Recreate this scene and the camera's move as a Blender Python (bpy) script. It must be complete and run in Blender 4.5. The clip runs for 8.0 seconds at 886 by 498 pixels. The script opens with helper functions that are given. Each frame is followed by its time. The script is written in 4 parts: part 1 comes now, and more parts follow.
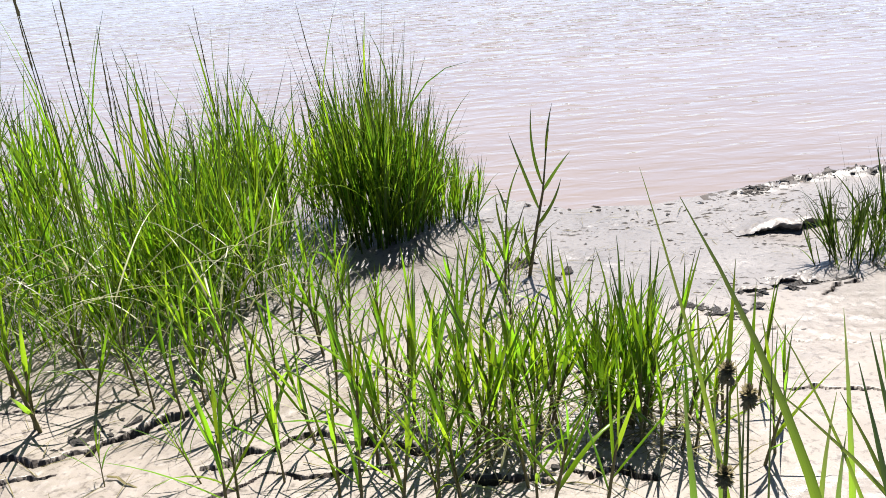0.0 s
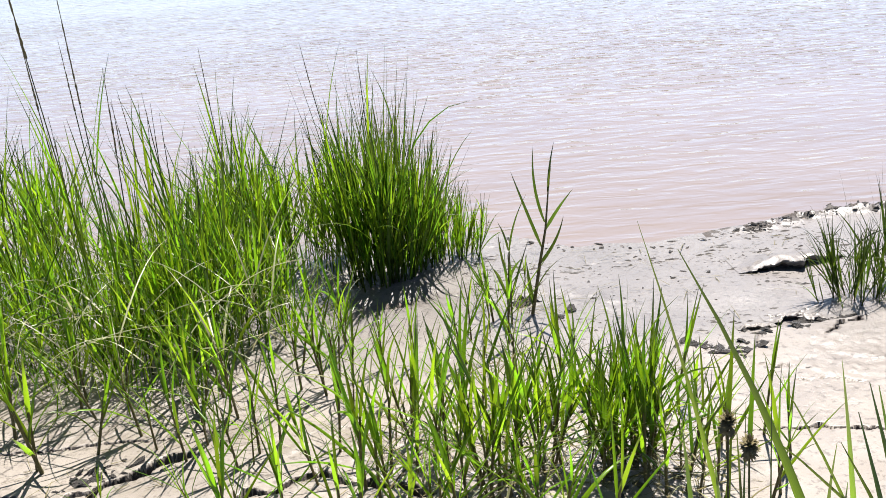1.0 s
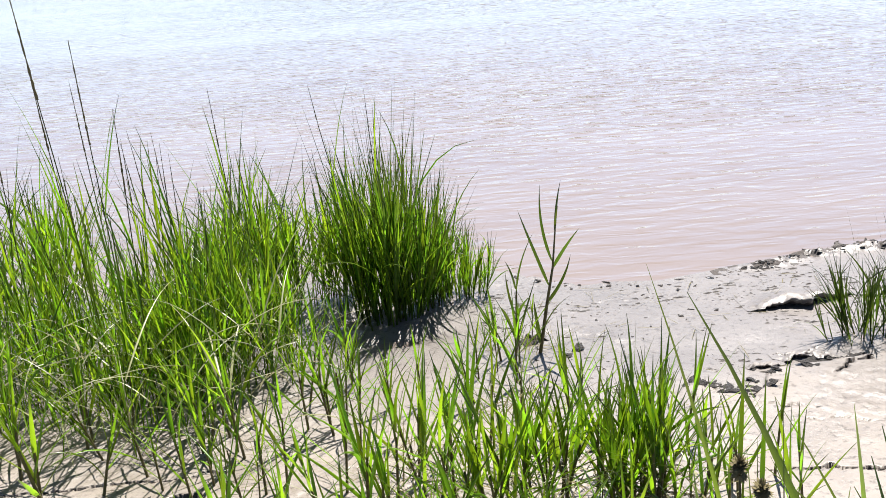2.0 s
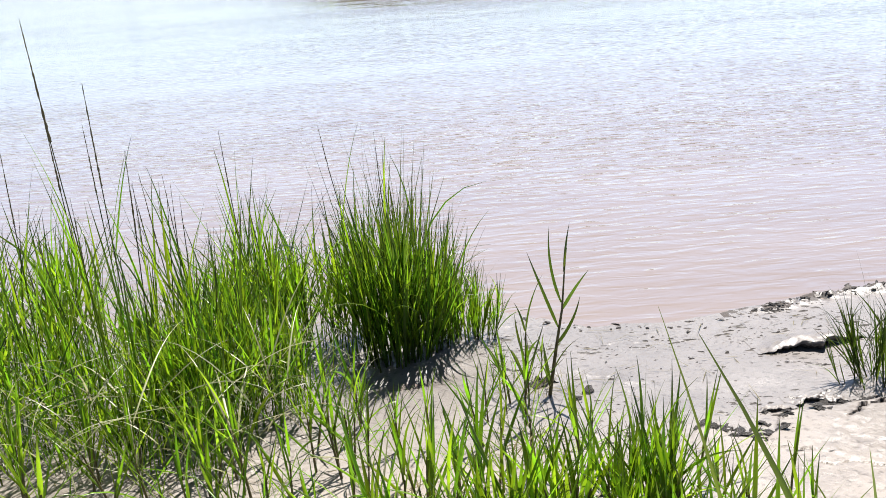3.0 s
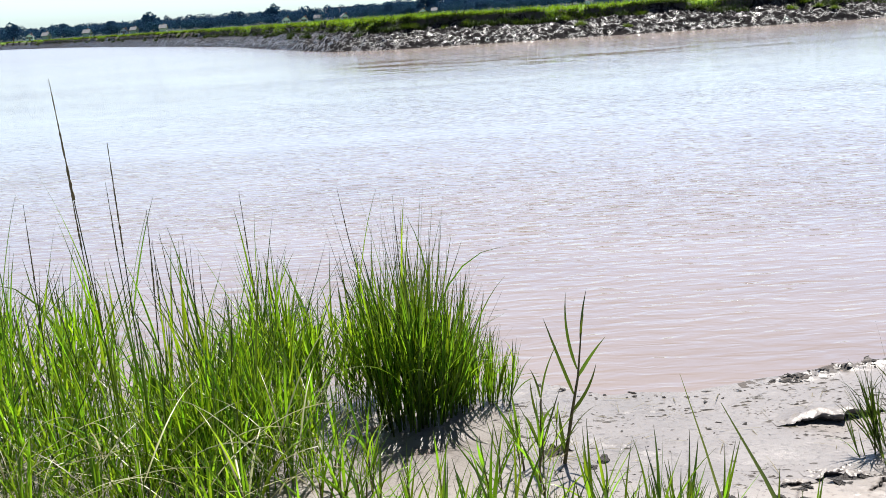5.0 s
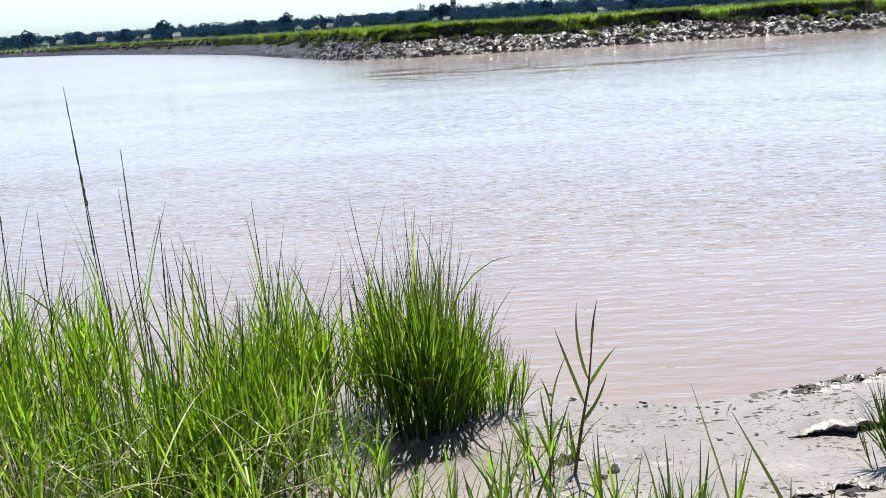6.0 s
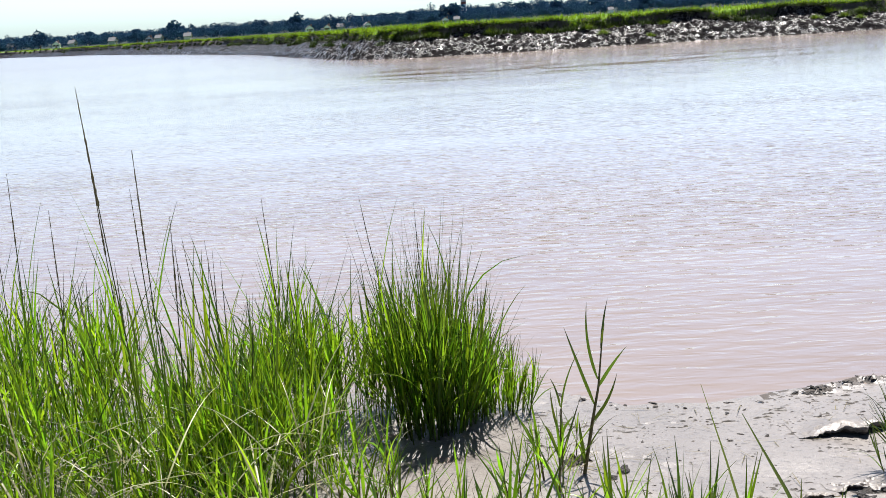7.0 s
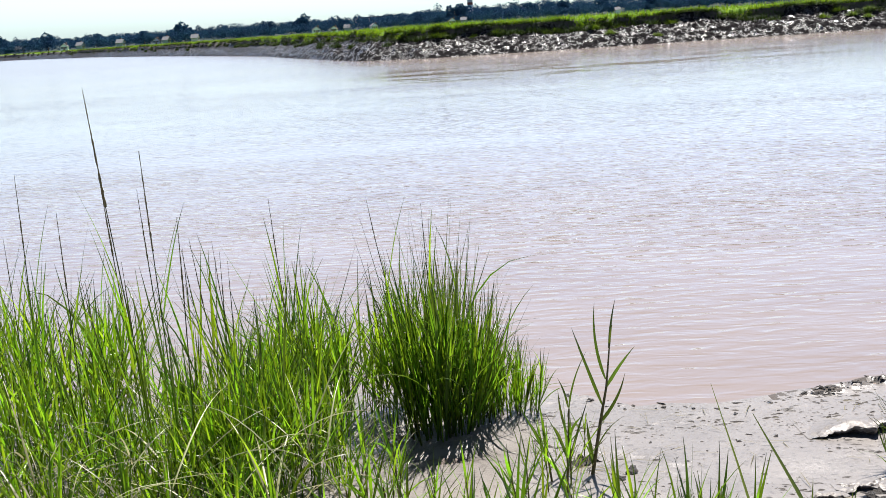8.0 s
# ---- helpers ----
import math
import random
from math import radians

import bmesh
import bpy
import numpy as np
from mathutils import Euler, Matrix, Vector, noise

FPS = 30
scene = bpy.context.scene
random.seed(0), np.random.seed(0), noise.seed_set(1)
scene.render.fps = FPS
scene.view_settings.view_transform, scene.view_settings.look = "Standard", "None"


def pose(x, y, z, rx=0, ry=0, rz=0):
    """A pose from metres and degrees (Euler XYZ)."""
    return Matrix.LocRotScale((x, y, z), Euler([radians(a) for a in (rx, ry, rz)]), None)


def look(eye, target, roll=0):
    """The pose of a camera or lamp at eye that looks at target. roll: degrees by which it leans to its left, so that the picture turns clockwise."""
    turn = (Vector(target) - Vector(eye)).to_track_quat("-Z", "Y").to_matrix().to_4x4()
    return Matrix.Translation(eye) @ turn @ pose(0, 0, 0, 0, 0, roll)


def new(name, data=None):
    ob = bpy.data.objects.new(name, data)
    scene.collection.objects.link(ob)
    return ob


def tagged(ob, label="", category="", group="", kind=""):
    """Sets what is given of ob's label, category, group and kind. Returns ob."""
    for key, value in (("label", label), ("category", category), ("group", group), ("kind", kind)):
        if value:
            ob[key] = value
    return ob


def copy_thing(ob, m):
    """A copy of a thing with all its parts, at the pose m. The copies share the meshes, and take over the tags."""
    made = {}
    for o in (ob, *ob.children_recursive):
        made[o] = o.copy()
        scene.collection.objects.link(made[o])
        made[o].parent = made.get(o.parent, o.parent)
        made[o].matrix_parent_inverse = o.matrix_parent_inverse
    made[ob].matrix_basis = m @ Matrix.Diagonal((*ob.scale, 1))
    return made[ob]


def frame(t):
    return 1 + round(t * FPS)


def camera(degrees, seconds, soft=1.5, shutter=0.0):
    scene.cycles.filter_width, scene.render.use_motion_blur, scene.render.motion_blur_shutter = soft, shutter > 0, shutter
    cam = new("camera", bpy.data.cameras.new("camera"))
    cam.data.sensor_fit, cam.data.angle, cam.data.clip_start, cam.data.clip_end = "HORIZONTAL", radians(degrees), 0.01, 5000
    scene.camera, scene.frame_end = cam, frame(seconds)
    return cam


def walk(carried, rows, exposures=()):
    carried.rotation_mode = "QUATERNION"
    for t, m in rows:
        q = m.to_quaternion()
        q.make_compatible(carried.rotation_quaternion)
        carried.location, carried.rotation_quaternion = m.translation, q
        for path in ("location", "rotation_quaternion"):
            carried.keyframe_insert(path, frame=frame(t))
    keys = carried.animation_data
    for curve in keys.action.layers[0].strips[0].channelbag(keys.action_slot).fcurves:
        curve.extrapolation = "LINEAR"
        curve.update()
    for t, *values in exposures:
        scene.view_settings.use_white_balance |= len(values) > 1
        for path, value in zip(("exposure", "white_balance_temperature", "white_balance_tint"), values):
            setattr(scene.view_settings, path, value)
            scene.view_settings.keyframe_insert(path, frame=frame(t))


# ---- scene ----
# ---- camera ----
cam = camera(48.8, 8.0, soft=0.6)
# seconds, x, y, z, yaw, pitch, roll
PATH = [
    (0.0, 0.006, 0.003, 1.880, -3.803, -24.123, 3.870),
    (0.5, 0.009, 0.002, 1.889, -3.740, -23.146, 3.943),
    (1.0, 0.010, 0.002, 1.896, -3.671, -22.071, 4.106),
    (1.5, 0.009, 0.002, 1.901, -3.547, -21.007, 4.217),
    (3.0, 0.006, 0.002, 1.902, -2.832, -17.382, 4.407),
    (3.5, 0.004, 0.001, 1.902, -2.585, -16.195, 4.236),
    (4.0, 0.002, -0.001, 1.903, -2.293, -15.111, 4.026),
    (4.5, 0.000, -0.003, 1.903, -2.008, -14.184, 3.790),
    (6.0, 0.000, -0.005, 1.902, -0.964, -12.985, 3.443),
    (6.5, 0.000, -0.006, 1.903, -0.646, -12.962, 3.433),
    (7.0, 0.000, -0.006, 1.903, -0.384, -12.961, 3.499),
    (7.5, 0.001, -0.003, 1.902, -0.153, -12.943, 3.563),
    (8.0, 0.000, 0.000, 1.900, 0.000, -12.896, 3.710),
]
walk(cam, [(t, pose(x, y, z, 90 + pitch, roll, yaw)) for t, x, y, z, yaw, pitch, roll in PATH],
     exposures=[(0.0, 1.6, 6500, 10), (1.5, 1.58, 6500, 10), (4.5, 1.48, 6480, 10), (6.0, 1.44, 6480, 10), (8.0, 1.44, 6480, 10)])

# ---- light: high sun ahead over the water, hazy bright sky ----
SUN_AZ, SUN_EL = 22.0, 62.0
world = bpy.data.worlds.new("sky")
scene.world = world
world.use_nodes = True
wn, wl = world.node_tree.nodes, world.node_tree.links
sky = wn.new("ShaderNodeTexSky")
sky.sky_type = "NISHITA"
sky.sun_disc = False
sky.sun_elevation = radians(SUN_EL)
sky.sun_rotation = radians(SUN_AZ)
sky.air_density, sky.dust_density, sky.ozone_density = 1.0, 0.9, 1.0
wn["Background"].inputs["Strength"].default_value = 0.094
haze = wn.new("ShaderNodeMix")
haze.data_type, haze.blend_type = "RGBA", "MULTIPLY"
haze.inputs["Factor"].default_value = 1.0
# bright haze low down; overhead the sky is dimmed to cut fill and deepen shadows
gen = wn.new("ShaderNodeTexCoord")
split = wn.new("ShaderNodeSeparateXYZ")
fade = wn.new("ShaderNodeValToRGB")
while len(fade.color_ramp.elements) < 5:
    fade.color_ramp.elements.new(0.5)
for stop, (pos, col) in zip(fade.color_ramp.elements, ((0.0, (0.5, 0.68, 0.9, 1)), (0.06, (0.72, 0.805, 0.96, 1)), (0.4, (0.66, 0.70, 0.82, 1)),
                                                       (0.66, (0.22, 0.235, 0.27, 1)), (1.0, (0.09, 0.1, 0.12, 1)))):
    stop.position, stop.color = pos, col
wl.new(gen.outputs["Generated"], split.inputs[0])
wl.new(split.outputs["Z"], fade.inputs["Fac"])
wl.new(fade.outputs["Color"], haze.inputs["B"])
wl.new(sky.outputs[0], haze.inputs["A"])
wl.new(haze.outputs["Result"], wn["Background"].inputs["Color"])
sun = new("sun", bpy.data.lights.new("sun", "SUN"))
sun.data.energy, sun.data.angle, sun.data.color = 5.0, radians(0.5), (1.0, 0.96, 0.91)
sun_dir = Vector((math.sin(radians(SUN_AZ)) * math.cos(radians(SUN_EL)),
                  math.cos(radians(SUN_AZ)) * math.cos(radians(SUN_EL)), math.sin(radians(SUN_EL))))
sun.matrix_world = look(sun_dir * 50, (0, 0, 0))


# ---- helpers of this place ----
rng = np.random.default_rng(7)


def _lattice(ix, iy, seed):
    h = np.sin(ix * 127.1 + iy * 311.7 + seed * 74.7) * 43758.5453
    return h - np.floor(h)


def value_noise(x, y, seed=0.0):
    x, y = np.asarray(x, float), np.asarray(y, float)
    ix, iy = np.floor(x), np.floor(y)
    u, v = x - ix, y - iy
    u, v = u * u * (3 - 2 * u), v * v * (3 - 2 * v)
    a, b = _lattice(ix, iy, seed), _lattice(ix + 1, iy, seed)
    c, d = _lattice(ix, iy + 1, seed), _lattice(ix + 1, iy + 1, seed)
    return (a + (b - a) * u) * (1 - v) + (c + (d - c) * u) * v


def fbm(x, y, octaves=4, seed=0.0):
    total, amp, norm = 0.0, 1.0, 0.0
    for k in range(octaves):
        total = total + amp * value_noise(x * 2 ** k + 13.7 * k, y * 2 ** k - 7.3 * k, seed + k)
        norm += amp
        amp *= 0.5
    return total / norm


def smooth(a, b, x):
    t = np.clip((x - a) / (b - a), 0, 1)
    return t * t * (3 - 2 * t)


def mesh_of(name, verts, faces, uv=None, smooth_faces=True):
    """A mesh from arrays: verts (n, 3), quads or triangles, and a uv for each vertex."""
    me = bpy.data.meshes.new(name)
    me.from_pydata(np.asarray(verts, float).tolist(), [], np.asarray(faces, int).tolist() if not isinstance(faces, list) else faces)
    if uv is not None:
        layer = me.uv_layers.new(name="UVMap")
        idx = np.zeros(len(me.loops), int)
        me.loops.foreach_get("vertex_index", idx)
        layer.data.foreach_set("uv", np.asarray(uv, float)[idx].ravel())
    if smooth_faces:
        me.polygons.foreach_set("use_smooth", np.ones(len(me.polygons), bool))
    me.update()
    return me


def part(name, data, material, parent=None, label=""):
    """Links a bmesh or mesh as one object, under a thing or a part."""
    if isinstance(data, bmesh.types.BMesh):
        me = bpy.data.meshes.new(name)
        data.to_mesh(me)
        data.free()
        data = me
    if material is not None and not data.materials:
        data.materials.append(material)
    ob = new(name, data)
    ob.parent = parent
    if label:
        ob["label"] = label
    return ob


def grid_faces(rows, cols):
    i = np.arange(rows - 1)[:, None] * cols + np.arange(cols - 1)[None, :]
    i = i.ravel()
    return np.stack([i, i + 1, i + cols + 1, i + cols], 1)


def ribbons(base, az, lean, bend, length, width, seg=6, twist=None, fold=0.22):
    """Many grass blades at once: folded, tapered, curved ribbons. Angles in radians."""
    base = np.atleast_2d(np.asarray(base, float))
    n = len(base)
    az, lean, bend, length, width = (np.broadcast_to(np.asarray(a, float), (n,)) for a in (az, lean, bend, length, width))
    twist = np.zeros(n) if twist is None else np.broadcast_to(np.asarray(twist, float), (n,))
    s = np.linspace(0, 1, seg + 1)
    th = lean[:, None] + bend[:, None] * s[None] ** 1.7
    d = np.stack([np.sin(th) * np.cos(az)[:, None], np.sin(th) * np.sin(az)[:, None], np.cos(th)], -1)
    step = (length / seg)[:, None, None] * 0.5 * (d[:, 1:] + d[:, :-1])
    p = np.concatenate([np.zeros((n, 1, 3)), np.cumsum(step, 1)], 1) + base[:, None]
    flat = np.stack([-np.sin(az), np.cos(az), np.zeros(n)], -1)[:, None] * np.ones((1, seg + 1, 1))
    nor = np.cross(d, flat)
    tw = (twist[:, None] * s[None])[..., None]
    side = flat * np.cos(tw) + nor * np.sin(tw)
    nor = np.cross(d, side)
    w = 0.5 * width[:, None] * (0.55 + 0.45 * np.clip(s / 0.2, 0, 1))[None] * (1 - s[None] ** 1.4 * 0.93)
    w = w[..., None]
    v = np.stack([p - side * w, p + nor * w * fold * 2, p + side * w], 2).reshape(-1, 3)
    i0 = (np.arange(n) * (seg + 1) * 3)[:, None, None] + (np.arange(seg) * 3)[None, :, None] + np.array([0, 1])[None, None]
    i0 = i0.ravel()
    f = np.stack([i0, i0 + 1, i0 + 4, i0 + 3], 1)
    uv = np.stack([np.broadcast_to(np.array([0, 0.5, 1.0]), (n, seg + 1, 3)), np.broadcast_to(s[None, :, None], (n, seg + 1, 3))], -1).reshape(-1, 2)
    return v, f, uv


def tubes(a, b, ra, rb, sides=5, bow=None):
    """Tapered stems from a to b in three rings, joined into arrays."""
    a, b = np.atleast_2d(np.asarray(a, float)), np.atleast_2d(np.asarray(b, float))
    n = len(a)
    mid = (a + b) / 2 + (0 if bow is None else np.atleast_2d(bow))
    rings = np.stack([a, mid, b], 1)
    r = np.stack([np.broadcast_to(ra, (n,)), (np.broadcast_to(ra, (n,)) + np.broadcast_to(rb, (n,))) / 2, np.broadcast_to(rb, (n,))], 1)
    ang = np.arange(sides) * 2 * np.pi / sides
    off = np.stack([np.cos(ang), np.sin(ang), np.zeros(sides)], -1)
    v = (rings[:, :, None] + off[None, None] * r[:, :, None, None]).reshape(-1, 3)
    k = np.arange(sides)
    quad = np.stack([k, (k + 1) % sides, (k + 1) % sides + sides, k + sides], 1)
    quad = np.concatenate([quad, quad + sides])
    f = (quad[None] + (np.arange(n) * 3 * sides)[:, None, None]).reshape(-1, 4)
    uv = np.zeros((len(v), 2))
    uv[:, 1] = np.tile(np.repeat([0, 0.5, 1.0], sides), n)
    return v, f, uv


def join(*sets):
    vs, fs, us, k = [], [], [], 0
    for v, f, u in sets:
        vs.append(v), fs.append(np.asarray(f) + k), us.append(u)
        k += len(v)
    return np.concatenate(vs), np.concatenate(fs), np.concatenate(us)


# ---- materials ----
def node_material(name):
    m = bpy.data.materials.new(name)
    m.use_nodes = True
    nt = m.node_tree
    return m, nt.nodes, nt.links, nt.nodes["Principled BSDF"]


def noise_node(n, l, scale, detail=4.0, rough=0.6, coord="Object", stretch=None, distortion=0.0):
    tc = n.new("ShaderNodeTexCoord")
    mp = n.new("ShaderNodeMapping")
    if stretch:
        mp.inputs["Scale"].default_value = stretch
    l.new(tc.outputs[coord], mp.inputs["Vector"])
    t = n.new("ShaderNodeTexNoise")
    t.inputs["Scale"].default_value, t.inputs["Detail"].default_value = scale, detail
    t.inputs["Roughness"].default_value, t.inputs["Distortion"].default_value = rough, distortion
    l.new(mp.outputs[0], t.inputs["Vector"])
    return t.outputs["Fac"]


def ramp(n, l, fac, *stops):
    r = n.new("ShaderNodeValToRGB")
    e = r.color_ramp.elements
    while len(e) < len(stops):
        e.new(0.5)
    for k, (pos, col) in enumerate(stops):
        e[k].position = pos
        e[k].color = (*col, 1) if len(col) == 3 else col
    l.new(fac, r.inputs["Fac"])
    return r.outputs["Color"]


def mix_rgb(n, l, fac, a, b, kind="MIX"):
    m = n.new("ShaderNodeMix")
    m.data_type, m.blend_type = "RGBA", kind
    for sock, val in ((m.inputs["Factor"], fac), (m.inputs["A"], a), (m.inputs["B"], b)):
        if isinstance(val, bpy.types.NodeSocket):
            l.new(val, sock)
        elif isinstance(val, (int, float)):
            sock.default_value = val
        else:
            sock.default_value = (*val, 1)
    return m.outputs["Result"]


def math_node(n, l, op, a, b=0.0):
    m = n.new("ShaderNodeMath")
    m.operation = op
    for sock, val in zip(m.inputs, (a, b)):
        if isinstance(val, bpy.types.NodeSocket):
            l.new(val, sock)
        else:
            sock.default_value = val
    return m.outputs[0]


def add_bump(n, l, bsdf, height, strength, distance):
    b = n.new("ShaderNodeBump")
    b.inputs["Strength"].default_value, b.inputs["Distance"].default_value = strength, distance
    l.new(height, b.inputs["Height"])
    l.new(b.outputs[0], bsdf.inputs["Normal"])
    return b


def mud_material(name, dark, mid, light, rough=(0.3, 0.7), wet=0.0, damp=False, relief=(60, 14, 0.012), patches=3.1):
    m, n, l, b = node_material(name)
    big = noise_node(n, l, 1.7, 5, 0.6)
    fine = noise_node(n, l, 38, 5, 0.65)
    col = ramp(n, l, big, (0.3, mid), (0.55, light), (0.75, mid))
    spots = ramp(n, l, fine, (0.34, (0, 0, 0)), (0.46, (1, 1, 1)))
    col = mix_rgb(n, l, spots, dark, col)
    rg = ramp(n, l, noise_node(n, l, patches, 4, 0.6), (0.38, (rough[0],) * 3), (0.6 if damp else 0.53, (rough[1],) * 3))
    if damp:
        # lowest mud, still wet from the last tide: shinier, tinted blue-grey for reflected sky
        tc = n.new("ShaderNodeTexCoord")
        sep = n.new("ShaderNodeSeparateXYZ")
        l.new(tc.outputs["Object"], sep.inputs[0])
        level = math_node(n, l, "ADD", sep.outputs["Z"], math_node(n, l, "MULTIPLY", math_node(n, l, "SUBTRACT", big, 0.5), 0.08))
        wetness = ramp(n, l, math_node(n, l, "MULTIPLY", level, 5.0), (0.36, (1, 1, 1)), (0.68, (0, 0, 0)))
        col = mix_rgb(n, l, wetness, col, mix_rgb(n, l, 1.0, col, (0.68, 0.7, 0.755), "MULTIPLY"))
        rg = mix_rgb(n, l, wetness, rg, (0.44, 0.44, 0.44))
    l.new(col, b.inputs["Base Color"])
    l.new(rg, b.inputs["Roughness"])
    if wet:
        l.new(ramp(n, l, noise_node(n, l, patches, 4, 0.6), (0.435, (wet,) * 3), (0.515, (0.02,) * 3)), b.inputs["Specular IOR Level"])
    h = mix_rgb(n, l, 0.4, noise_node(n, l, relief[0], 6, 0.65), noise_node(n, l, relief[1], 5, 0.6))
    add_bump(n, l, b, h, 0.42 if damp else 0.9, relief[2])
    return m


def leaf_material(name, low, green, tip, light=0.35, glow=(0.09, 0.14, 0.002), gloss=(0.35, 0.33), skin=0.6, streaks=0.25, tip_span=(0.6, 0.92), spread=(0.42, 1.0)):
    m, n, l, b = node_material(name)
    uvn = n.new("ShaderNodeUVMap")
    sep = n.new("ShaderNodeSeparateXYZ")
    l.new(uvn.outputs[0], sep.inputs[0])
    col = ramp(n, l, sep.outputs["Y"], (0.0, low), (0.16, green), (tip_span[0], green), (tip_span[1], tip))
    # long streaks along the blade
    streak = noise_node(n, l, 9.0, 2, 0.5, "UV", (5.0, 0.5, 1.0))
    col = mix_rgb(n, l, streaks, col, ramp(n, l, streak, (0.3, (0.03, 0.09, 0.004)), (0.7, (0.2, 0.36, 0.02))))
    rnd = n.new("ShaderNodeObjectInfo").outputs["Random"]
    isl = n.new("ShaderNodeNewGeometry").outputs["Random Per Island"]
    r = math_node(n, l, "FRACT", math_node(n, l, "ADD", rnd, isl))
    hsv = n.new("ShaderNodeHueSaturation")
    l.new(math_node(n, l, "ADD", 0.472, math_node(n, l, "MULTIPLY", r, 0.05)), hsv.inputs["Hue"])
    l.new(math_node(n, l, "ADD", spread[0], math_node(n, l, "MULTIPLY", math_node(n, l, "FRACT", math_node(n, l, "MULTIPLY", r, 7.3)), spread[1])), hsv.inputs["Value"])
    l.new(col, hsv.inputs["Color"])
    l.new(mix_rgb(n, l, 1.0, hsv.outputs[0], (skin, skin, skin), "MULTIPLY"), b.inputs["Base Color"])
    b.inputs["Roughness"].default_value, b.inputs["Specular IOR Level"].default_value = gloss
    tr = n.new("ShaderNodeBsdfTranslucent")
    l.new(mix_rgb(n, l, 0.5, hsv.outputs[0], mix_rgb(n, l, 1.0, hsv.outputs[0], glow, "ADD")), tr.inputs["Color"])
    mx = n.new("ShaderNodeMixShader")
    # old tips let less light through, lowered also to read dark against bright water
    l.new(ramp(n, l, sep.outputs["Y"], (tip_span[0], (light,) * 3), (tip_span[1], (light * 0.4,) * 3)), mx.inputs[0])
    l.new(b.outputs[0], mx.inputs[1])
    l.new(tr.outputs[0], mx.inputs[2])
    l.new(mx.outputs[0], n["Material Output"].inputs["Surface"])
    return m


def plain_material(name, color, rough=0.7, vary=0.2, scale=3.0, metallic=0.0):
    m, n, l, b = node_material(name)
    f = noise_node(n, l, scale, 4, 0.6)
    lo = tuple(c * (1 - vary) for c in color)
    hi = tuple(min(1, c * (1 + vary)) for c in color)
    l.new(ramp(n, l, f, (0.3, lo), (0.7, hi)), b.inputs["Base Color"])
    b.inputs["Roughness"].default_value, b.inputs["Metallic"].default_value = rough, metallic
    b.inputs["Specular IOR Level"].default_value = 0.5 if rough < 0.5 else 0.15
    return m


def water_material():
    m, n, l, b = node_material("silty_water")
    silt = noise_node(n, l, 0.35, 4, 0.6, "Object", (1.0, 2.2, 1.0))
    l.new(ramp(n, l, silt, (0.3, (0.162, 0.13, 0.114)), (0.7, (0.191, 0.158, 0.14))), b.inputs["Base Color"])
    b.inputs["IOR"].default_value = 1.33
    b.inputs["Roughness"].default_value = 0.06
    small = noise_node(n, l, 4.4, 2, 0.42, "Object", (0.8, 2.5, 1.0), 0.4)
    wide = noise_node(n, l, 1.3, 3, 0.55, "Object", (1.0, 2.3, 1.0), 0.4)
    calm = ramp(n, l, noise_node(n, l, 0.045, 3, 0.55, "Object", (1.0, 3.2, 1.0), 0.4), (0.38, (0.25,) * 3), (0.6, (1, 1, 1)))
    h = mix_rgb(n, l, 0.3, small, wide)
    bump = add_bump(n, l, b, h, 1.0, 0.034)
    # ruffled near the shore and in one line of current, smoother in mid-river
    tc = n.new("ShaderNodeTexCoord")
    sep = n.new("ShaderNodeSeparateXYZ")
    l.new(tc.outputs["Object"], sep.inputs[0])
    run = math_node(n, l, "ADD", sep.outputs["Y"], math_node(n, l, "MULTIPLY", noise_node(n, l, 0.12, 3, 0.6, "Object", (1.0, 2.0, 1.0)), 14.0))
    reach = ramp(n, l, math_node(n, l, "MULTIPLY", run, 0.0125), (0.12, (0.5,) * 3), (0.2, (0.8,) * 3), (0.3, (0.42,) * 3), (0.42, (0.3,) * 3), (0.51, (0.5,) * 3), (0.6, (0.3,) * 3))
    # calm slicks in the far water, which mirror the bank
    band = ramp(n, l, math_node(n, l, "MULTIPLY", sep.outputs["Y"], 0.01), (0.31, (0, 0, 0)), (0.35, (1, 1, 1)), (0.43, (1, 1, 1)), (0.49, (0, 0, 0)))
    # the slicks begin off the bank's corner and run downstream
    side = ramp(n, l, math_node(n, l, "ADD", math_node(n, l, "MULTIPLY", sep.outputs["X"], 0.02), 0.3), (0.2, (0, 0, 0)), (0.28, (1, 1, 1)), (0.5, (0.7,) * 3), (0.7, (0.35,) * 3))
    band = math_node(n, l, "MULTIPLY", band, side)
    lines = ramp(n, l, noise_node(n, l, 0.16, 4, 0.6, "Object", (1.1, 4.5, 1.0), 0.4), (0.49, (0, 0, 0)), (0.57, (0.85,) * 3))
    streaks = math_node(n, l, "MULTIPLY", band, lines)
    open_water = math_node(n, l, "SUBTRACT", 1.0, streaks)
    glassy = ramp(n, l, math_node(n, l, "MULTIPLY", sep.outputs["Y"], 0.01), (0.05, (0.05,) * 3), (0.45, (0.13,) * 3), (1.0, (0.2,) * 3))
    l.new(math_node(n, l, "MULTIPLY", glassy, open_water), b.inputs["Roughness"])
    stir = math_node(n, l, "MULTIPLY", math_node(n, l, "ADD", calm, 0.35), math_node(n, l, "MULTIPLY", reach, 0.75))
    l.new(math_node(n, l, "MULTIPLY", stir, open_water), bump.inputs["Strength"])
    return m


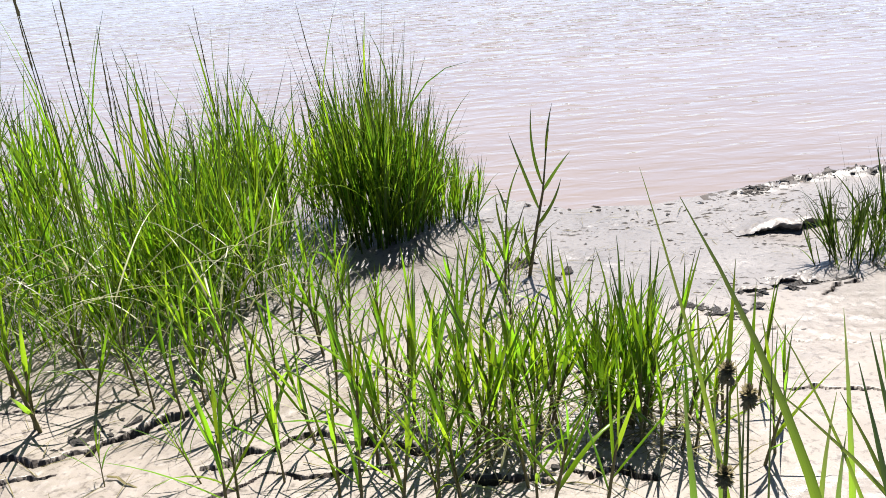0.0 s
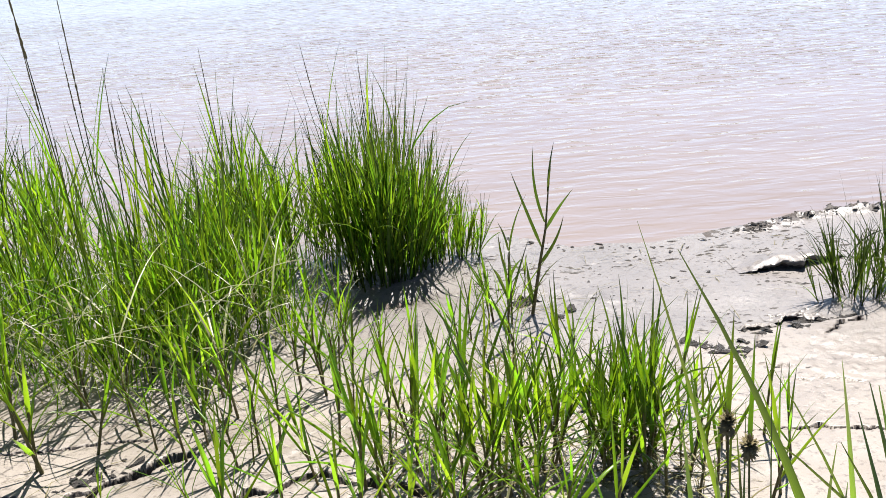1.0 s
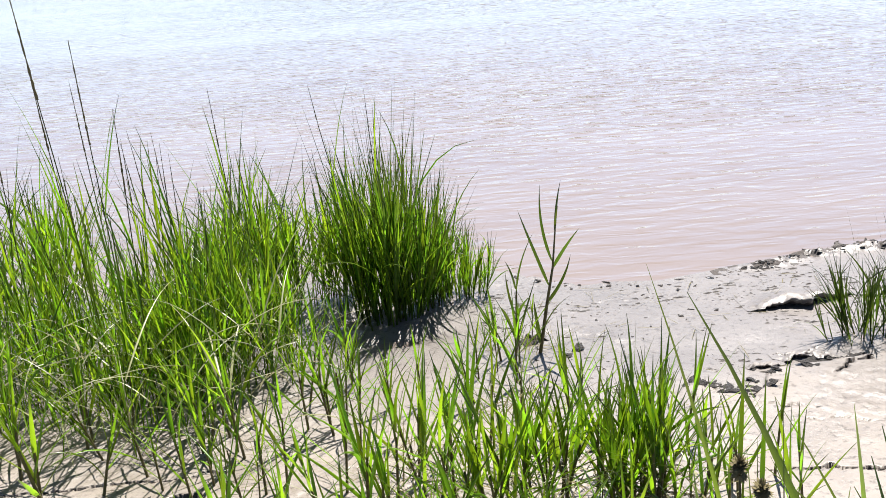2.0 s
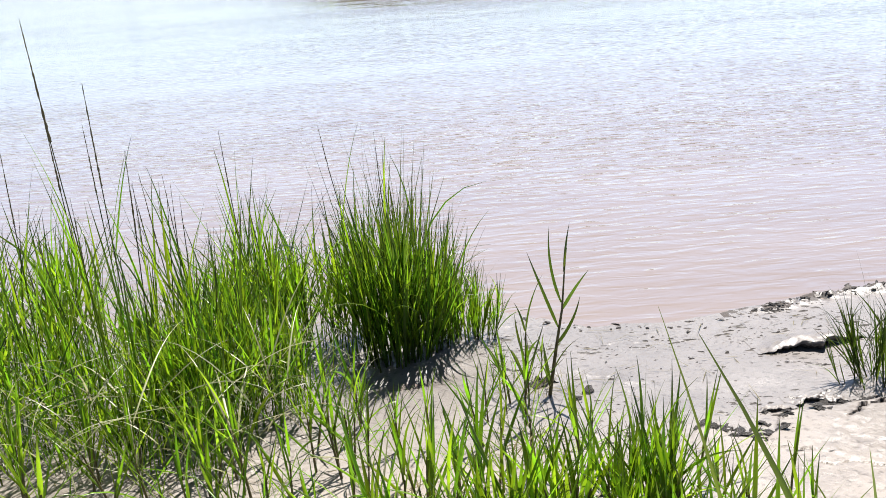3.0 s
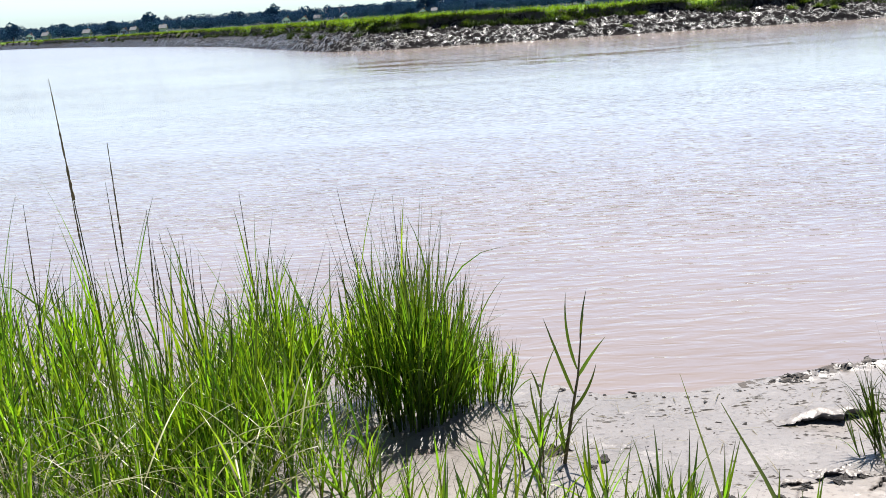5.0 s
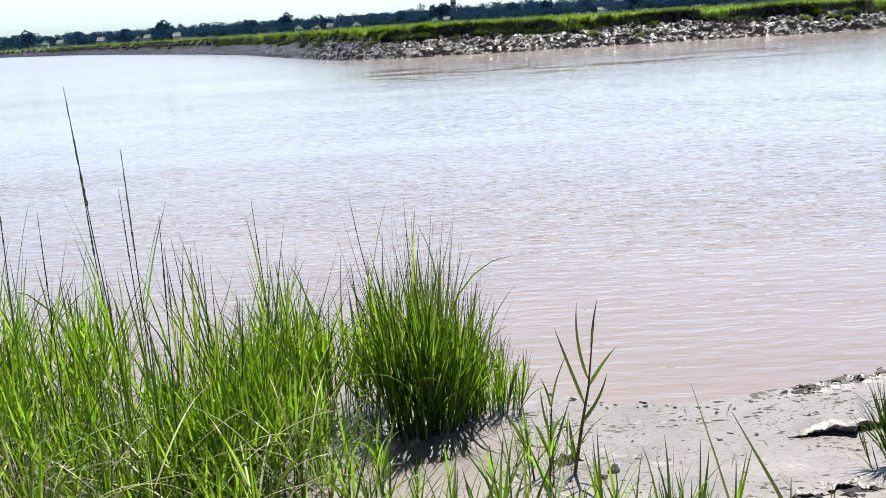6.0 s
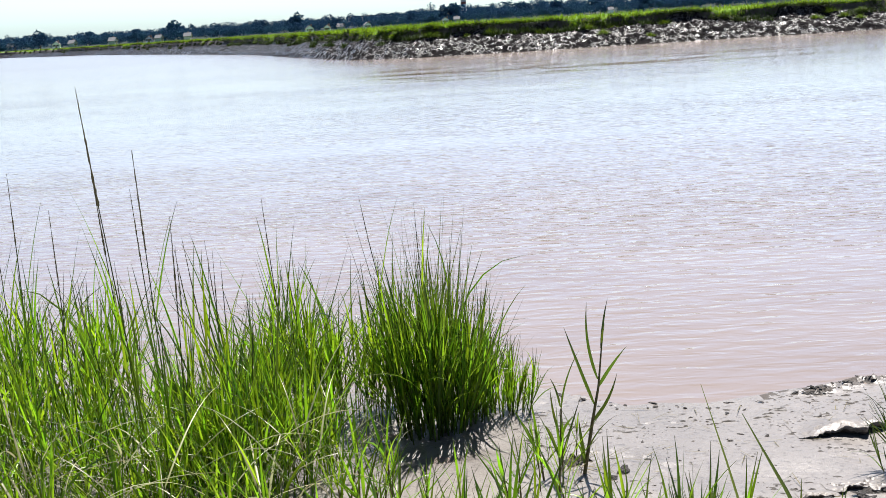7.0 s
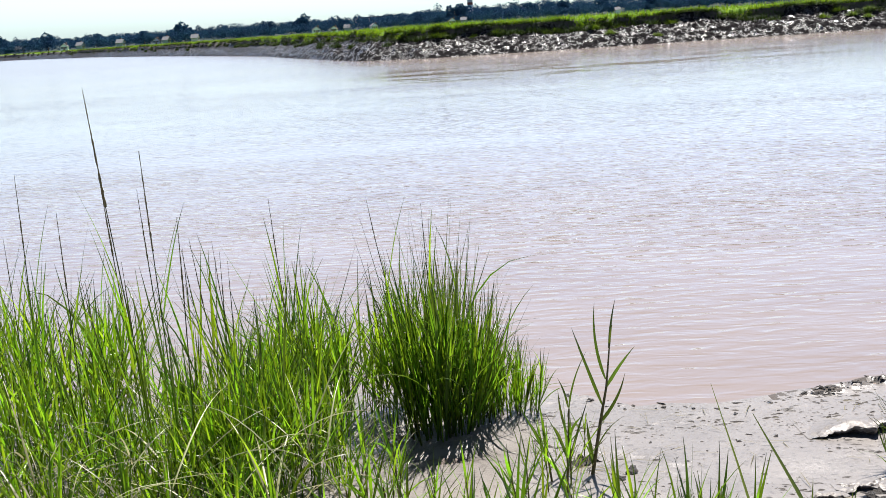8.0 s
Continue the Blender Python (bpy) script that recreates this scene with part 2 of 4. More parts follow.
MUD = mud_material("tidal_mud", (0.088, 0.071, 0.057), (0.154, 0.131, 0.11), (0.192, 0.164, 0.138), (0.32, 0.7), 0.0, True, (60, 14, 0.013))
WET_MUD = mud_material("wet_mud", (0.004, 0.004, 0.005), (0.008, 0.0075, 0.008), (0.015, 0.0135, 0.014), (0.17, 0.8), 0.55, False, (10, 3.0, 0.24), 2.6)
# dark mud: shade painted into cracks, undercuts and scarp; also the ridge's crumbs
SHADE_AND_CRUMB_MUD = mud_material("shade_and_crumb_mud", (0.02, 0.016, 0.013), (0.035, 0.028, 0.023), (0.05, 0.04, 0.034), (0.6, 0.9))
CLOD = mud_material("dark_clod", (0.012, 0.01, 0.009), (0.022, 0.018, 0.015), (0.05, 0.042, 0.036), (0.55, 0.85))
NEAR_LEAF = leaf_material("near_grass_leaf", (0.1, 0.12, 0.03), (0.17, 0.33, 0.01), (0.08, 0.1, 0.03), 0.6, spread=(0.85, 0.5))
# tip colours: dried brown, darkened further to paint blades seen against the light
LEAF = leaf_material("grass_leaf", (0.08, 0.085, 0.025), (0.185, 0.345, 0.009), (0.04, 0.04, 0.018), 0.48, gloss=(0.3, 0.34), spread=(0.35, 1.2))
DARK_LEAF = leaf_material("deep_grass_leaf", (0.05, 0.055, 0.02), (0.135, 0.27, 0.01), (0.035, 0.032, 0.018), 0.48, gloss=(0.32, 0.32), tip_span=(0.5, 0.85), spread=(0.4, 1.2))
REED_LEAF = leaf_material("reed_leaf", (0.05, 0.05, 0.015), (0.07, 0.095, 0.01), (0.05, 0.035, 0.015), 0.22)
OLIVE_LEAF = leaf_material("olive_grass_leaf", (0.05, 0.05, 0.02), (0.066, 0.12, 0.01), (0.03, 0.025, 0.016), 0.36, tip_span=(0.4, 0.75))
STRAW = leaf_material("dry_straw", (0.32, 0.27, 0.15), (0.45, 0.42, 0.25), (0.4, 0.34, 0.2), 0.25, (0.2, 0.18, 0.08))
STEM = plain_material("grass_stem", (0.10, 0.085, 0.035), 0.6, 0.4, 40)
SEED = plain_material("seed_head", (0.12, 0.10, 0.05), 0.8, 0.5, 200)
# sunlit copy: tips coloured bright and roots dark, as the light falls
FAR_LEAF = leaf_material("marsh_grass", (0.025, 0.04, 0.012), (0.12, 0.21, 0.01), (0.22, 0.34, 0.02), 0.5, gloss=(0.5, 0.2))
# shaded copy of the marsh grass, its shadow put into the colour
SHADED_BANK_LEAF = leaf_material("hanging_grass", (0.02, 0.026, 0.01), (0.012, 0.022, 0.006), (0.02, 0.034, 0.008), 0.08, gloss=(0.6, 0.15))
WATER = water_material()
FOREST_FLOOR = plain_material("forest_floor", (0.02, 0.03, 0.025), 0.95, 0.3, 0.1)
TURF = plain_material("marsh_turf", (0.095, 0.165, 0.012), 0.9, 0.4, 0.6)
# distance haze is put into the leaf colour as a blue tint
HAZED_FOLIAGE = leaf_material("hazed_foliage", (0.018, 0.052, 0.108), (0.023, 0.068, 0.13), (0.03, 0.09, 0.13), 0.1, (0.01, 0.02, 0.01), (0.9, 0.05), 0.85, 0.0, spread=(0.75, 0.35))
BARK = plain_material("bark", (0.09, 0.07, 0.055), 0.9, 0.3, 2)


# ---- the lie of the land ----
def near_shore(x):
    xs = [-60, -8, -3, -1, 0.35, 0.5, 0.82, 1.24, 1.55, 1.8, 2.0, 2.25, 2.6, 3.4, 8, 60]
    ys = [9, 6.2, 5.1, 4.95, 4.9, 4.82, 4.62, 4.54, 4.6, 4.62, 4.68, 4.72, 4.68, 4.6, 5.5, 9]
    return np.interp(x, xs, ys)


def far_shore(x):
    xs = [-3000, -1000, -300, -133, -94, -81, -49, -27.6, -17.9, -11.4, -5.4, -1.8, 5, 30, 60, 300, 3000]
    ys = [900, 620, 420, 306, 246, 228, 167, 122, 100, 79.4, 64, 60.6, 59.8, 60.2, 59, 62, 200]
    return np.interp(x, xs, ys)


def segment_distance(x, y, line):
    best = np.full(np.broadcast(x, y).shape, 9.0)
    for (ax, ay), (bx, by) in zip(line[:-1], line[1:]):
        dx, dy = bx - ax, by - ay
        t = np.clip(((x - ax) * dx + (y - ay) * dy) / (dx * dx + dy * dy), 0, 1)
        best = np.minimum(best, np.hypot(x - ax - t * dx, y - ay - t * dy))
    return best


# cracks in the mud: plan line, half width, depth
CRACKS = [
    ([(-1.75, 2.62), (-1.3, 2.56), (-1.2, 2.52), (-1.14, 2.52), (-1.11, 2.56), (-1.02, 2.55), (-0.97, 2.6), (-0.9, 2.64), (-0.86, 2.69), (-0.82, 2.72), (-0.77, 2.72)], 0.027, 0.06),
    ([(-0.66, 2.36), (-0.58, 2.38), (-0.55, 2.44), (-0.46, 2.43), (-0.41, 2.48), (-0.33, 2.54), (-0.23, 2.45), (-0.06, 2.41), (0.01, 2.34)], 0.018, 0.05),
    ([(0.1, 2.19), (0.16, 2.16), (0.25, 2.18), (0.31, 2.14)], 0.022, 0.06),
    ([(0.38, 2.2), (0.44, 2.15), (0.53, 2.17), (0.6, 2.12)], 0.018, 0.05),
    ([(1.0, 2.55), (1.06, 2.55), (1.16, 2.555), (1.25, 2.54), (1.32, 2.52), (1.43, 2.49), (1.7, 2.47)], 0.0042, 0.03),
    ([(1.57, 3.24), (1.66, 3.31), (1.77, 3.36), (1.8, 3.4)], 0.008, 0.03),
    ([(0.72, 2.48), (0.82, 2.44), (0.87, 2.4)], 0.006, 0.02),
    ([(-1.6, 2.9), (-1.3, 2.86), (-1.1, 2.88), (-0.9, 2.86), (-0.7, 2.9)], 0.008, 0.03),
    ([(-0.62, 2.2), (-0.45, 2.3), (-0.3, 2.26), (-0.1, 2.3)], 0.014, 0.04),
    ([(1.10, 3.0), (1.2, 3.03), (1.32, 2.99)], 0.004, 0.012),
    ([(1.42, 3.46), (1.55, 3.47), (1.62, 3.51)], 0.006, 0.015),
    ([(1.22, 2.86), (1.34, 2.88), (1.5, 2.84)], 0.003, 0.008),
    ([(-1.5, 2.4), (-1.25, 2.38), (-1.1, 2.42)], 0.012, 0.04),
]
STEP = [(0.9, 3.2), (1.03, 3.27), (1.1, 3.2), (1.17, 3.1), (1.26, 3.2), (1.34, 3.35), (1.53, 3.36), (1.72, 3.4), (2.1, 3.44), (3.5, 3.5)]


def mud_height(x, y, carve=None):
    """Height of the near mud over the water's level."""
    x, y = np.asarray(x, float), np.asarray(y, float)
    d = near_shore(x) - y + 0.10 * (fbm(x * 3, y * 3, 4, 5) - 0.5)
    z = np.interp(d, [-40, -6, -1, 0, 0.5, 1, 2, 3, 4.5, 8, 60], [-3, -1.4, -0.28, 0, 0.028, 0.055, 0.13, 0.24, 0.42, 0.75, 2.4])
    near = smooth(-0.1, 0.35, d)
    z = z + near * (0.05 * (fbm(x * 1.1, y * 1.1, 3, 1) - 0.5) + 0.010 * (fbm(x * 5, y * 5, 4, 2) - 0.5))
    rough = smooth(0.5, 0.62, fbm(x * 1.9, y * 2.6, 3, 9))
    z = z + near * rough * 0.012 * (fbm(x * 26, y * 26, 3, 3) - 0.5)
    # hollow with standing water at the foot of the big clump
    z = z - 0.05 * np.exp(-(((x + 0.42) / 0.28) ** 2 + ((y - 4.3) / 0.2) ** 2))
    z = z - 0.055 * np.exp(-(((x + 0.10) / 0.2) ** 2 + ((y - 4.04) / 0.09) ** 2))
    # raised step with a broken edge, towards the dry side
    edge = np.interp(x, [p[0] for p in STEP], [p[1] for p in STEP]) + 0.07 * (fbm(x * 9, y * 9, 4, 12) - 0.5)
    z = z + 0.022 * smooth(0.0, 0.035, edge - y) * smooth(0.85, 1.05, x) * (1 - smooth(3.0, 3.4, x))
    # ridge of broken mud along the water
    rid = np.interp(x, [1.6, 1.85, 2.0, 2.25, 2.6, 3.2], [4.58, 4.6, 4.66, 4.72, 4.7, 4.6])
    amp = smooth(1.55, 2.1, x) * (1 - smooth(3.2, 4, x))
    z = z + amp * np.exp(-((y - rid) / 0.06) ** 2) * (0.004 + 0.17 * (fbm(x * 18, y * 18, 4, 8) - 0.25) * fbm(x * 2.5, y * 2, 2, 18))
    # cracks
    jx, jy = x + 0.05 * (fbm(x * 17, y * 17, 4, 21) - 0.5), y + 0.08 * (fbm(x * 17, y * 17, 5, 22) - 0.5)
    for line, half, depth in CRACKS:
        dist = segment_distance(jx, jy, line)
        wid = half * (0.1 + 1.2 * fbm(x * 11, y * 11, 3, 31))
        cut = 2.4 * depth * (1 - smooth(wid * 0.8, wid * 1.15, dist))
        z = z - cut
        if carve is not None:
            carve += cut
    return z


def spaced(*runs):
    out = [runs[0][0]]
    for a, b, step in runs:
        k = max(1, int(round((b - a) / step)))
        out += list(np.linspace(a, b, k + 1)[1:])
    return np.array(out)


def build_ground():
    xs = spaced((-3500, -300, 400), (-300, -40, 20), (-40, -6, 2), (-6, -3, 0.15), (-3, -1.9, 0.03), (-1.9, 1.9, 0.0085), (1.9, 2.7, 0.012), (2.7, 3.5, 0.04), (3.5, 8, 0.3), (8, 60, 3), (60, 300, 30), (300, 3500, 400))
    ys = spaced((-40, -4, 4), (-4, 1.2, 0.2), (1.2, 1.75, 0.03), (1.75, 2.9, 0.006), (2.9, 3.5, 0.009), (3.5, 5.1, 0.0125), (5.1, 6, 0.08), (6, 20, 1), (20, 56, 4), (56, 84, 1), (84, 320, 8), (320, 800, 30), (800, 3500, 300))
    X, Y = np.meshgrid(xs, ys)
    carved = np.zeros(X.shape)
    Z = mud_height(X, Y, carved)
    slope = np.gradient(far_shore(xs), xs)[None] + 0 * Y
    d = (Y - far_shore(X)) / np.sqrt(1 + slope ** 2)
    land = smooth(8, 14, d)
    hill = smooth(555, 840, Y) * (3 + 7 * smooth(-200, 300, X))
    Z = np.where(Y > 20, -1.5 + land * (3.32 + hill), Z)
    me = mesh_of("ground", np.stack([X, Y, Z], -1).reshape(-1, 3), grid_faces(len(ys), len(xs)))
    me.materials.append(MUD)
    me.materials.append(TURF)
    me.materials.append(FOREST_FLOOR)
    me.materials.append(SHADE_AND_CRUMB_MUD)
    my = 0.5 * (ys[1:] + ys[:-1])
    fy = np.repeat(((my > 30) * 1 + (my > 560))[:, None], len(xs) - 1, 1)
    # faces down in the cracks get a dark colour that paints their shade
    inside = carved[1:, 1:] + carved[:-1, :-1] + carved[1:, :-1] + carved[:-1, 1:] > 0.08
    # the shore ridge is broken into dark crumbs
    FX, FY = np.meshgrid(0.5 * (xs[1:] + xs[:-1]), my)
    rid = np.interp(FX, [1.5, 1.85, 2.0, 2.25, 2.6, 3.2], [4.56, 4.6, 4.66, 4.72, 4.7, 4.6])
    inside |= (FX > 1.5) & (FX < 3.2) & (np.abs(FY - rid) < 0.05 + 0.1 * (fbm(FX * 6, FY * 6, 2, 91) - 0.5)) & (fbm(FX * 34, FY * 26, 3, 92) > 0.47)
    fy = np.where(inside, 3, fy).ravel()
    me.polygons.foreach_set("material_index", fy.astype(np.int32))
    ob = new("ground", me)
    return tagged(ob, "pale drying tidal mud with dark cracks beside the river", "mud", kind="structure")


ground = build_ground()


def build_water():
    xs, ys = spaced((-3500, -100, 200), (-100, 100, 10), (100, 3500, 200)), spaced((3.4, 40, 3), (40, 800, 20), (800, 1400, 100))
    X, Y = np.meshgrid(xs, ys)
    me = mesh_of("water", np.stack([X, Y, 0 * X], -1).reshape(-1, 3), grid_faces(len(ys), len(xs)))
    me.materials.append(WATER)
    return tagged(new("water", me), "pinkish brown silty river water with fine ripples", "river", kind="structure")


water = build_water()


# ---- far bank ----
def bank_line():
    xs = spaced((-420, -100, 4), (-100, -30, 1.0), (-30, -9, 0.3), (-9, 40, 0.11), (40, 90, 1.5))
    return xs, far_shore(xs)


def bank_profile(s, d, calm=1.0):
    """Height of the eroded bank at d metres in from the water's edge, s metres along."""
    d = d + smooth(1.0, 3.0, d) * (1 - smooth(4.5, 6.0, d)) * (0.9 * (fbm(s * 0.45, s * 0, 3, 45) - 0.5) + 0.4 * (fbm(s * 2.1, s * 0, 2, 46) - 0.5))
    lump = fbm(s * 0.35, d * 0.3, 3, 41)
    wav = 0.5 + 1.1 * lump
    z = np.interp(d, [-2, 0, 0.3, 1.5, 3.0, 3.2, 3.35, 4.2, 40], [-0.6, 0, 0.16, 0.55, 0.98, 1.08, 1.62, 1.74, 1.84])
    gully = np.abs(fbm(s * 0.55, d * 1.1, 4, 42) - 0.5) * 2
    fine = fbm(s * 1.6, d * 3.2, 4, 43) - 0.5
    mask = smooth(-0.3, 0.5, d) * (1 - 0.8 * smooth(2.9, 3.6, d))
    return z + calm * mask * (0.36 * (0.3 - gully) + 0.34 * fine + 0.7 * (0.25 - np.abs(fbm(s * 2.2 + d * 1.5, d * 3.0 - s * 0.8, 3, 44) - 0.5)) + 0.2 * (wav - 1))


def build_far_bank():
    xs, y0 = bank_line()
    tx, ty = np.gradient(xs), np.gradient(y0)
    ln = np.hypot(tx, ty)
    nx, ny = -ty / ln, tx / ln
    for _ in range(12):
        nx = np.convolve(np.pad(nx, 3, "edge"), np.ones(7) / 7, "valid")
        ny = np.convolve(np.pad(ny, 3, "edge"), np.ones(7) / 7, "valid")
    s = np.concatenate([[0], np.cumsum(np.hypot(np.diff(xs), np.diff(y0)))])
    ds = spaced((-1.5, 0, 0.3), (0, 4.4, 0.1), (4.4, 8, 0.6), (8, 40, 4))
    D, S = np.meshgrid(ds, s)
    wob = 0.7 * (fbm(S * 0.22, S * 0, 3, 51) - 0.5)
    Z = bank_profile(S, D, np.interp(xs, [-100, -30, -14, -8], [0.05, 0.09, 0.4, 1.0])[:, None])
    P = np.stack([xs[:, None] + nx[:, None] * (D + wob), y0[:, None] + ny[:, None] * (D + wob), Z], -1)
    me = mesh_of("far_bank", P.reshape(-1, 3), grid_faces(len(s), len(ds))[:, ::-1])
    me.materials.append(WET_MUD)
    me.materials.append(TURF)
    me.materials.append(SHADE_AND_CRUMB_MUD)
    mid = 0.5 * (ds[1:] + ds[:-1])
    # the scarp under the turf is coloured dark to paint its shadow
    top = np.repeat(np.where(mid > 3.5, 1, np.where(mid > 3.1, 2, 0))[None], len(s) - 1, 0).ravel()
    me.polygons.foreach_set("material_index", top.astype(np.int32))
    tagged(new("far_bank", me), "wet eroded brown mud bank on the other shore", "riverbank", kind="structure")
    return P, s, ds


BANK, BANK_S, BANK_D = build_far_bank()


def build_bank_grass():
    """Thick fringe of marsh grass along the bank's crest."""
    r = np.random.default_rng(11)
    ln = np.hypot(*np.gradient(BANK[:, 0, :2], axis=0).T)
    dist = np.hypot(BANK[:, 0, 0], BANK[:, 0, 1])
    w = ln / dist ** 1.3
    n = 42000
    i = r.choice(len(w), n, p=w / w.sum())
    k0 = int(np.argmin(np.abs(BANK_D - 3.42)))
    k1 = len(BANK_D) - 6
    ragged = fbm(BANK_S[i] * 0.5, BANK_S[i] * 0, 3, 61)
    k = k0 + (r.random(n) ** 3.5 * (k1 - k0))
    k = np.clip(k, 0, len(BANK_D) - 1).astype(int)
    p = BANK[i, k] + np.stack([r.normal(0, 0.15, n), r.normal(0, 0.1, n), np.full(n, -0.03)], -1)
    far = dist[i] / 60
    edge = k <= k0 + 4
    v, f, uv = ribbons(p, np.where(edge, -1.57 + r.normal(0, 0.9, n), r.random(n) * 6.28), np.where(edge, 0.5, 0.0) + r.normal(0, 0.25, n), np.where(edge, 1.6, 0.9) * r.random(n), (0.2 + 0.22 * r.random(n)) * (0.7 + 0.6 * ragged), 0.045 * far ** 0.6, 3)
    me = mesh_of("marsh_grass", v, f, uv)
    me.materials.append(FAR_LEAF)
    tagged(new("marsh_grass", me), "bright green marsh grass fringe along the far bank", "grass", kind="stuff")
    # grass hanging over the broken edge, coloured dark as shade, and tufts that slipped down the bank
    n = 44000
    i = r.choice(len(w), n, p=w / w.sum())
    slip = (fbm(BANK_S[i] * 0.7, BANK_S[i] * 0, 2, 62) > 0.64) & (r.random(n) < 0.6)
    d = np.where(slip, 1.2 + 1.9 * fbm(BANK_S[i] * 0.35, BANK_S[i] * 0, 2, 63) + 0.1 * r.random(n), 3.0 + 0.42 * r.random(n))
    k = np.clip(np.searchsorted(BANK_D, d), 0, len(BANK_D) - 1)
    p = BANK[i, k] + np.stack([r.normal(0, 0.12, n), r.normal(0, 0.1, n), np.full(n, 0.02)], -1)
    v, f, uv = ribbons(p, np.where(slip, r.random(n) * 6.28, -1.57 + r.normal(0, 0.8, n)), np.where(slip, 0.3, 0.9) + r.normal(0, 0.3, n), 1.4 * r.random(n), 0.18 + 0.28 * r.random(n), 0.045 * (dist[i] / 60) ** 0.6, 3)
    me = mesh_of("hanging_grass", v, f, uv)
    me.materials.append(SHADED_BANK_LEAF)
    tagged(new("hanging_grass", me), "grass hanging over the broken bank edge, coloured dark for shade", "grass", kind="stuff")


build_bank_grass()



TUSSOCK_LEAF = leaf_material("bank_tussock_leaf", (0.02, 0.028, 0.01), (0.06, 0.095, 0.01), (0.12, 0.16, 0.02), 0.35, gloss=(0.5, 0.2))


def build_bank_tussocks():
    """Turf that slid off the crest and still grows, a tussock at a time."""
    r = np.random.default_rng(64)
    along = BANK[:, 0, 0]
    for x, d, size in BANK_TUSSOCKS:
        i = int(np.argmin(np.abs(along - x)))
        k = int(np.argmin(np.abs(BANK_D - d)))
        n = 220
        a, q = r.random(n) * 6.28, np.sqrt(r.random(n))
        ox, oy = size * q * np.cos(a), 0.7 * size * q * np.sin(a)
        base = np.stack([ox, oy, -0.08 + 0.12 * (1 - q)], -1)
        v, f, uv = ribbons(base, a + r.normal(0, 0.6, n), 0.2 + 0.8 * q + r.normal(0, 0.2, n), r.uniform(0.2, 1.3, n), size * r.uniform(0.7, 1.35, n), 0.035, 4)
        ob = new("bank_tussock", mesh_of("bank_tussock", v, f, uv))
        ob.data.materials.append(TUSSOCK_LEAF)
        ob.location = BANK[i, k]
        tagged(ob, "olive green grass tussock slipped down the wet mud bank", "grass tussock", "tussocks on the far bank")


# metres along the river, metres in from its edge, radius
BANK_TUSSOCKS = [(4.0, 2.7, 0.38), (6.4, 2.8, 0.34), (7.1, 2.9, 0.26), (9.5, 2.8, 0.42), (10.3, 1.5, 0.3), (11.2, 2.9, 0.36), (13.1, 1.0, 0.24), (14.4, 2.8, 0.34),
                 (23.6, 2.2, 0.32), (24.8, 3.0, 0.42), (25.3, 1.9, 0.26), (26.6, 2.6, 0.3), (26.2, 1.6, 0.26), (-1.4, 2.7, 0.42), (-0.8, 3.0, 0.36), (2.9, 2.9, 0.4), (1.4, 2.8, 0.3)]
build_bank_tussocks()


# ---- cordgrass ----
def shoot_shape(r, height, leaves):
    """Leaves of one shoot: heights on the stem, azimuths, leans, bends, lengths and widths."""
    k = np.arange(leaves)
    hz = height * (0.12 + 0.46 * (k + 0.3) / leaves)
    az = (k % 2) * np.pi + r.normal(0, 0.55, leaves) + r.random() * 6.28
    lean = np.radians(np.abs(np.interp(k, [0, leaves - 1], [36, 6]) + r.normal(0, 7, leaves)))
    bend = np.radians(np.where(r.random(leaves) < 0.13, r.uniform(45, 105, leaves), np.abs(r.normal(6, 16, leaves))))
    length = np.minimum((height - hz) * r.uniform(0.75, 1.2, leaves), height * 0.8)
    width = height ** 0.4 * r.uniform(0.0095, 0.0175, leaves)
    return hz, az, lean, bend, length, width


def make_shoot(r, height, leaves, name="cordgrass_shoot", leaf_mat=LEAF, where=Matrix()):
    """One shoot as a thing: a stem and each of its leaves."""
    root = new(name)
    root.empty_display_size = 0.05
    hz, az, lean, bend, length, width = shoot_shape(r, height, leaves)
    tilt = np.array([r.normal(0, 0.04), r.normal(0, 0.04), 1.0])
    top = height * 0.5
    part("stem", mesh_of("stem", *tubes((0, 0, -0.03), tilt * top, 0.0075 * height ** 0.4, 0.003)), STEM, root)
    for j in range(leaves):
        me = mesh_of("leaf", *ribbons(tilt * hz[j], az[j], lean[j], bend[j], length[j], 1.28 * width[j], 7, r.normal(0, 0.8)))
        part("leaf", me, leaf_mat, root)
    root.matrix_world = where
    return root


MUD_X, MUD_Y = np.linspace(-4.5, 3.6, 811), np.linspace(0.4, 5.6, 521)
MUD_Z = mud_height(*np.meshgrid(MUD_X, MUD_Y))


def on_mud(x, y):
    """Height of the mud at a place, from a centimetre grid."""
    fx = np.clip((np.asarray(x, float) + 4.5) / 8.1 * 810, 0, 809.999)
    fy = np.clip((np.asarray(y, float) - 0.4) / 5.2 * 520, 0, 519.999)
    i, j = fx.astype(int), fy.astype(int)
    u, v = fx - i, fy - j
    z = (MUD_Z[j, i] * (1 - u) + MUD_Z[j, i + 1] * u) * (1 - v) + (MUD_Z[j + 1, i] * (1 - u) + MUD_Z[j + 1, i + 1] * u) * v
    return float(z) if np.ndim(z) == 0 else z


SHOOT_LABEL = "bright green cordgrass shoot with narrow leaves rooted in mud"
shoot_rng = np.random.default_rng(21)
prototypes = []


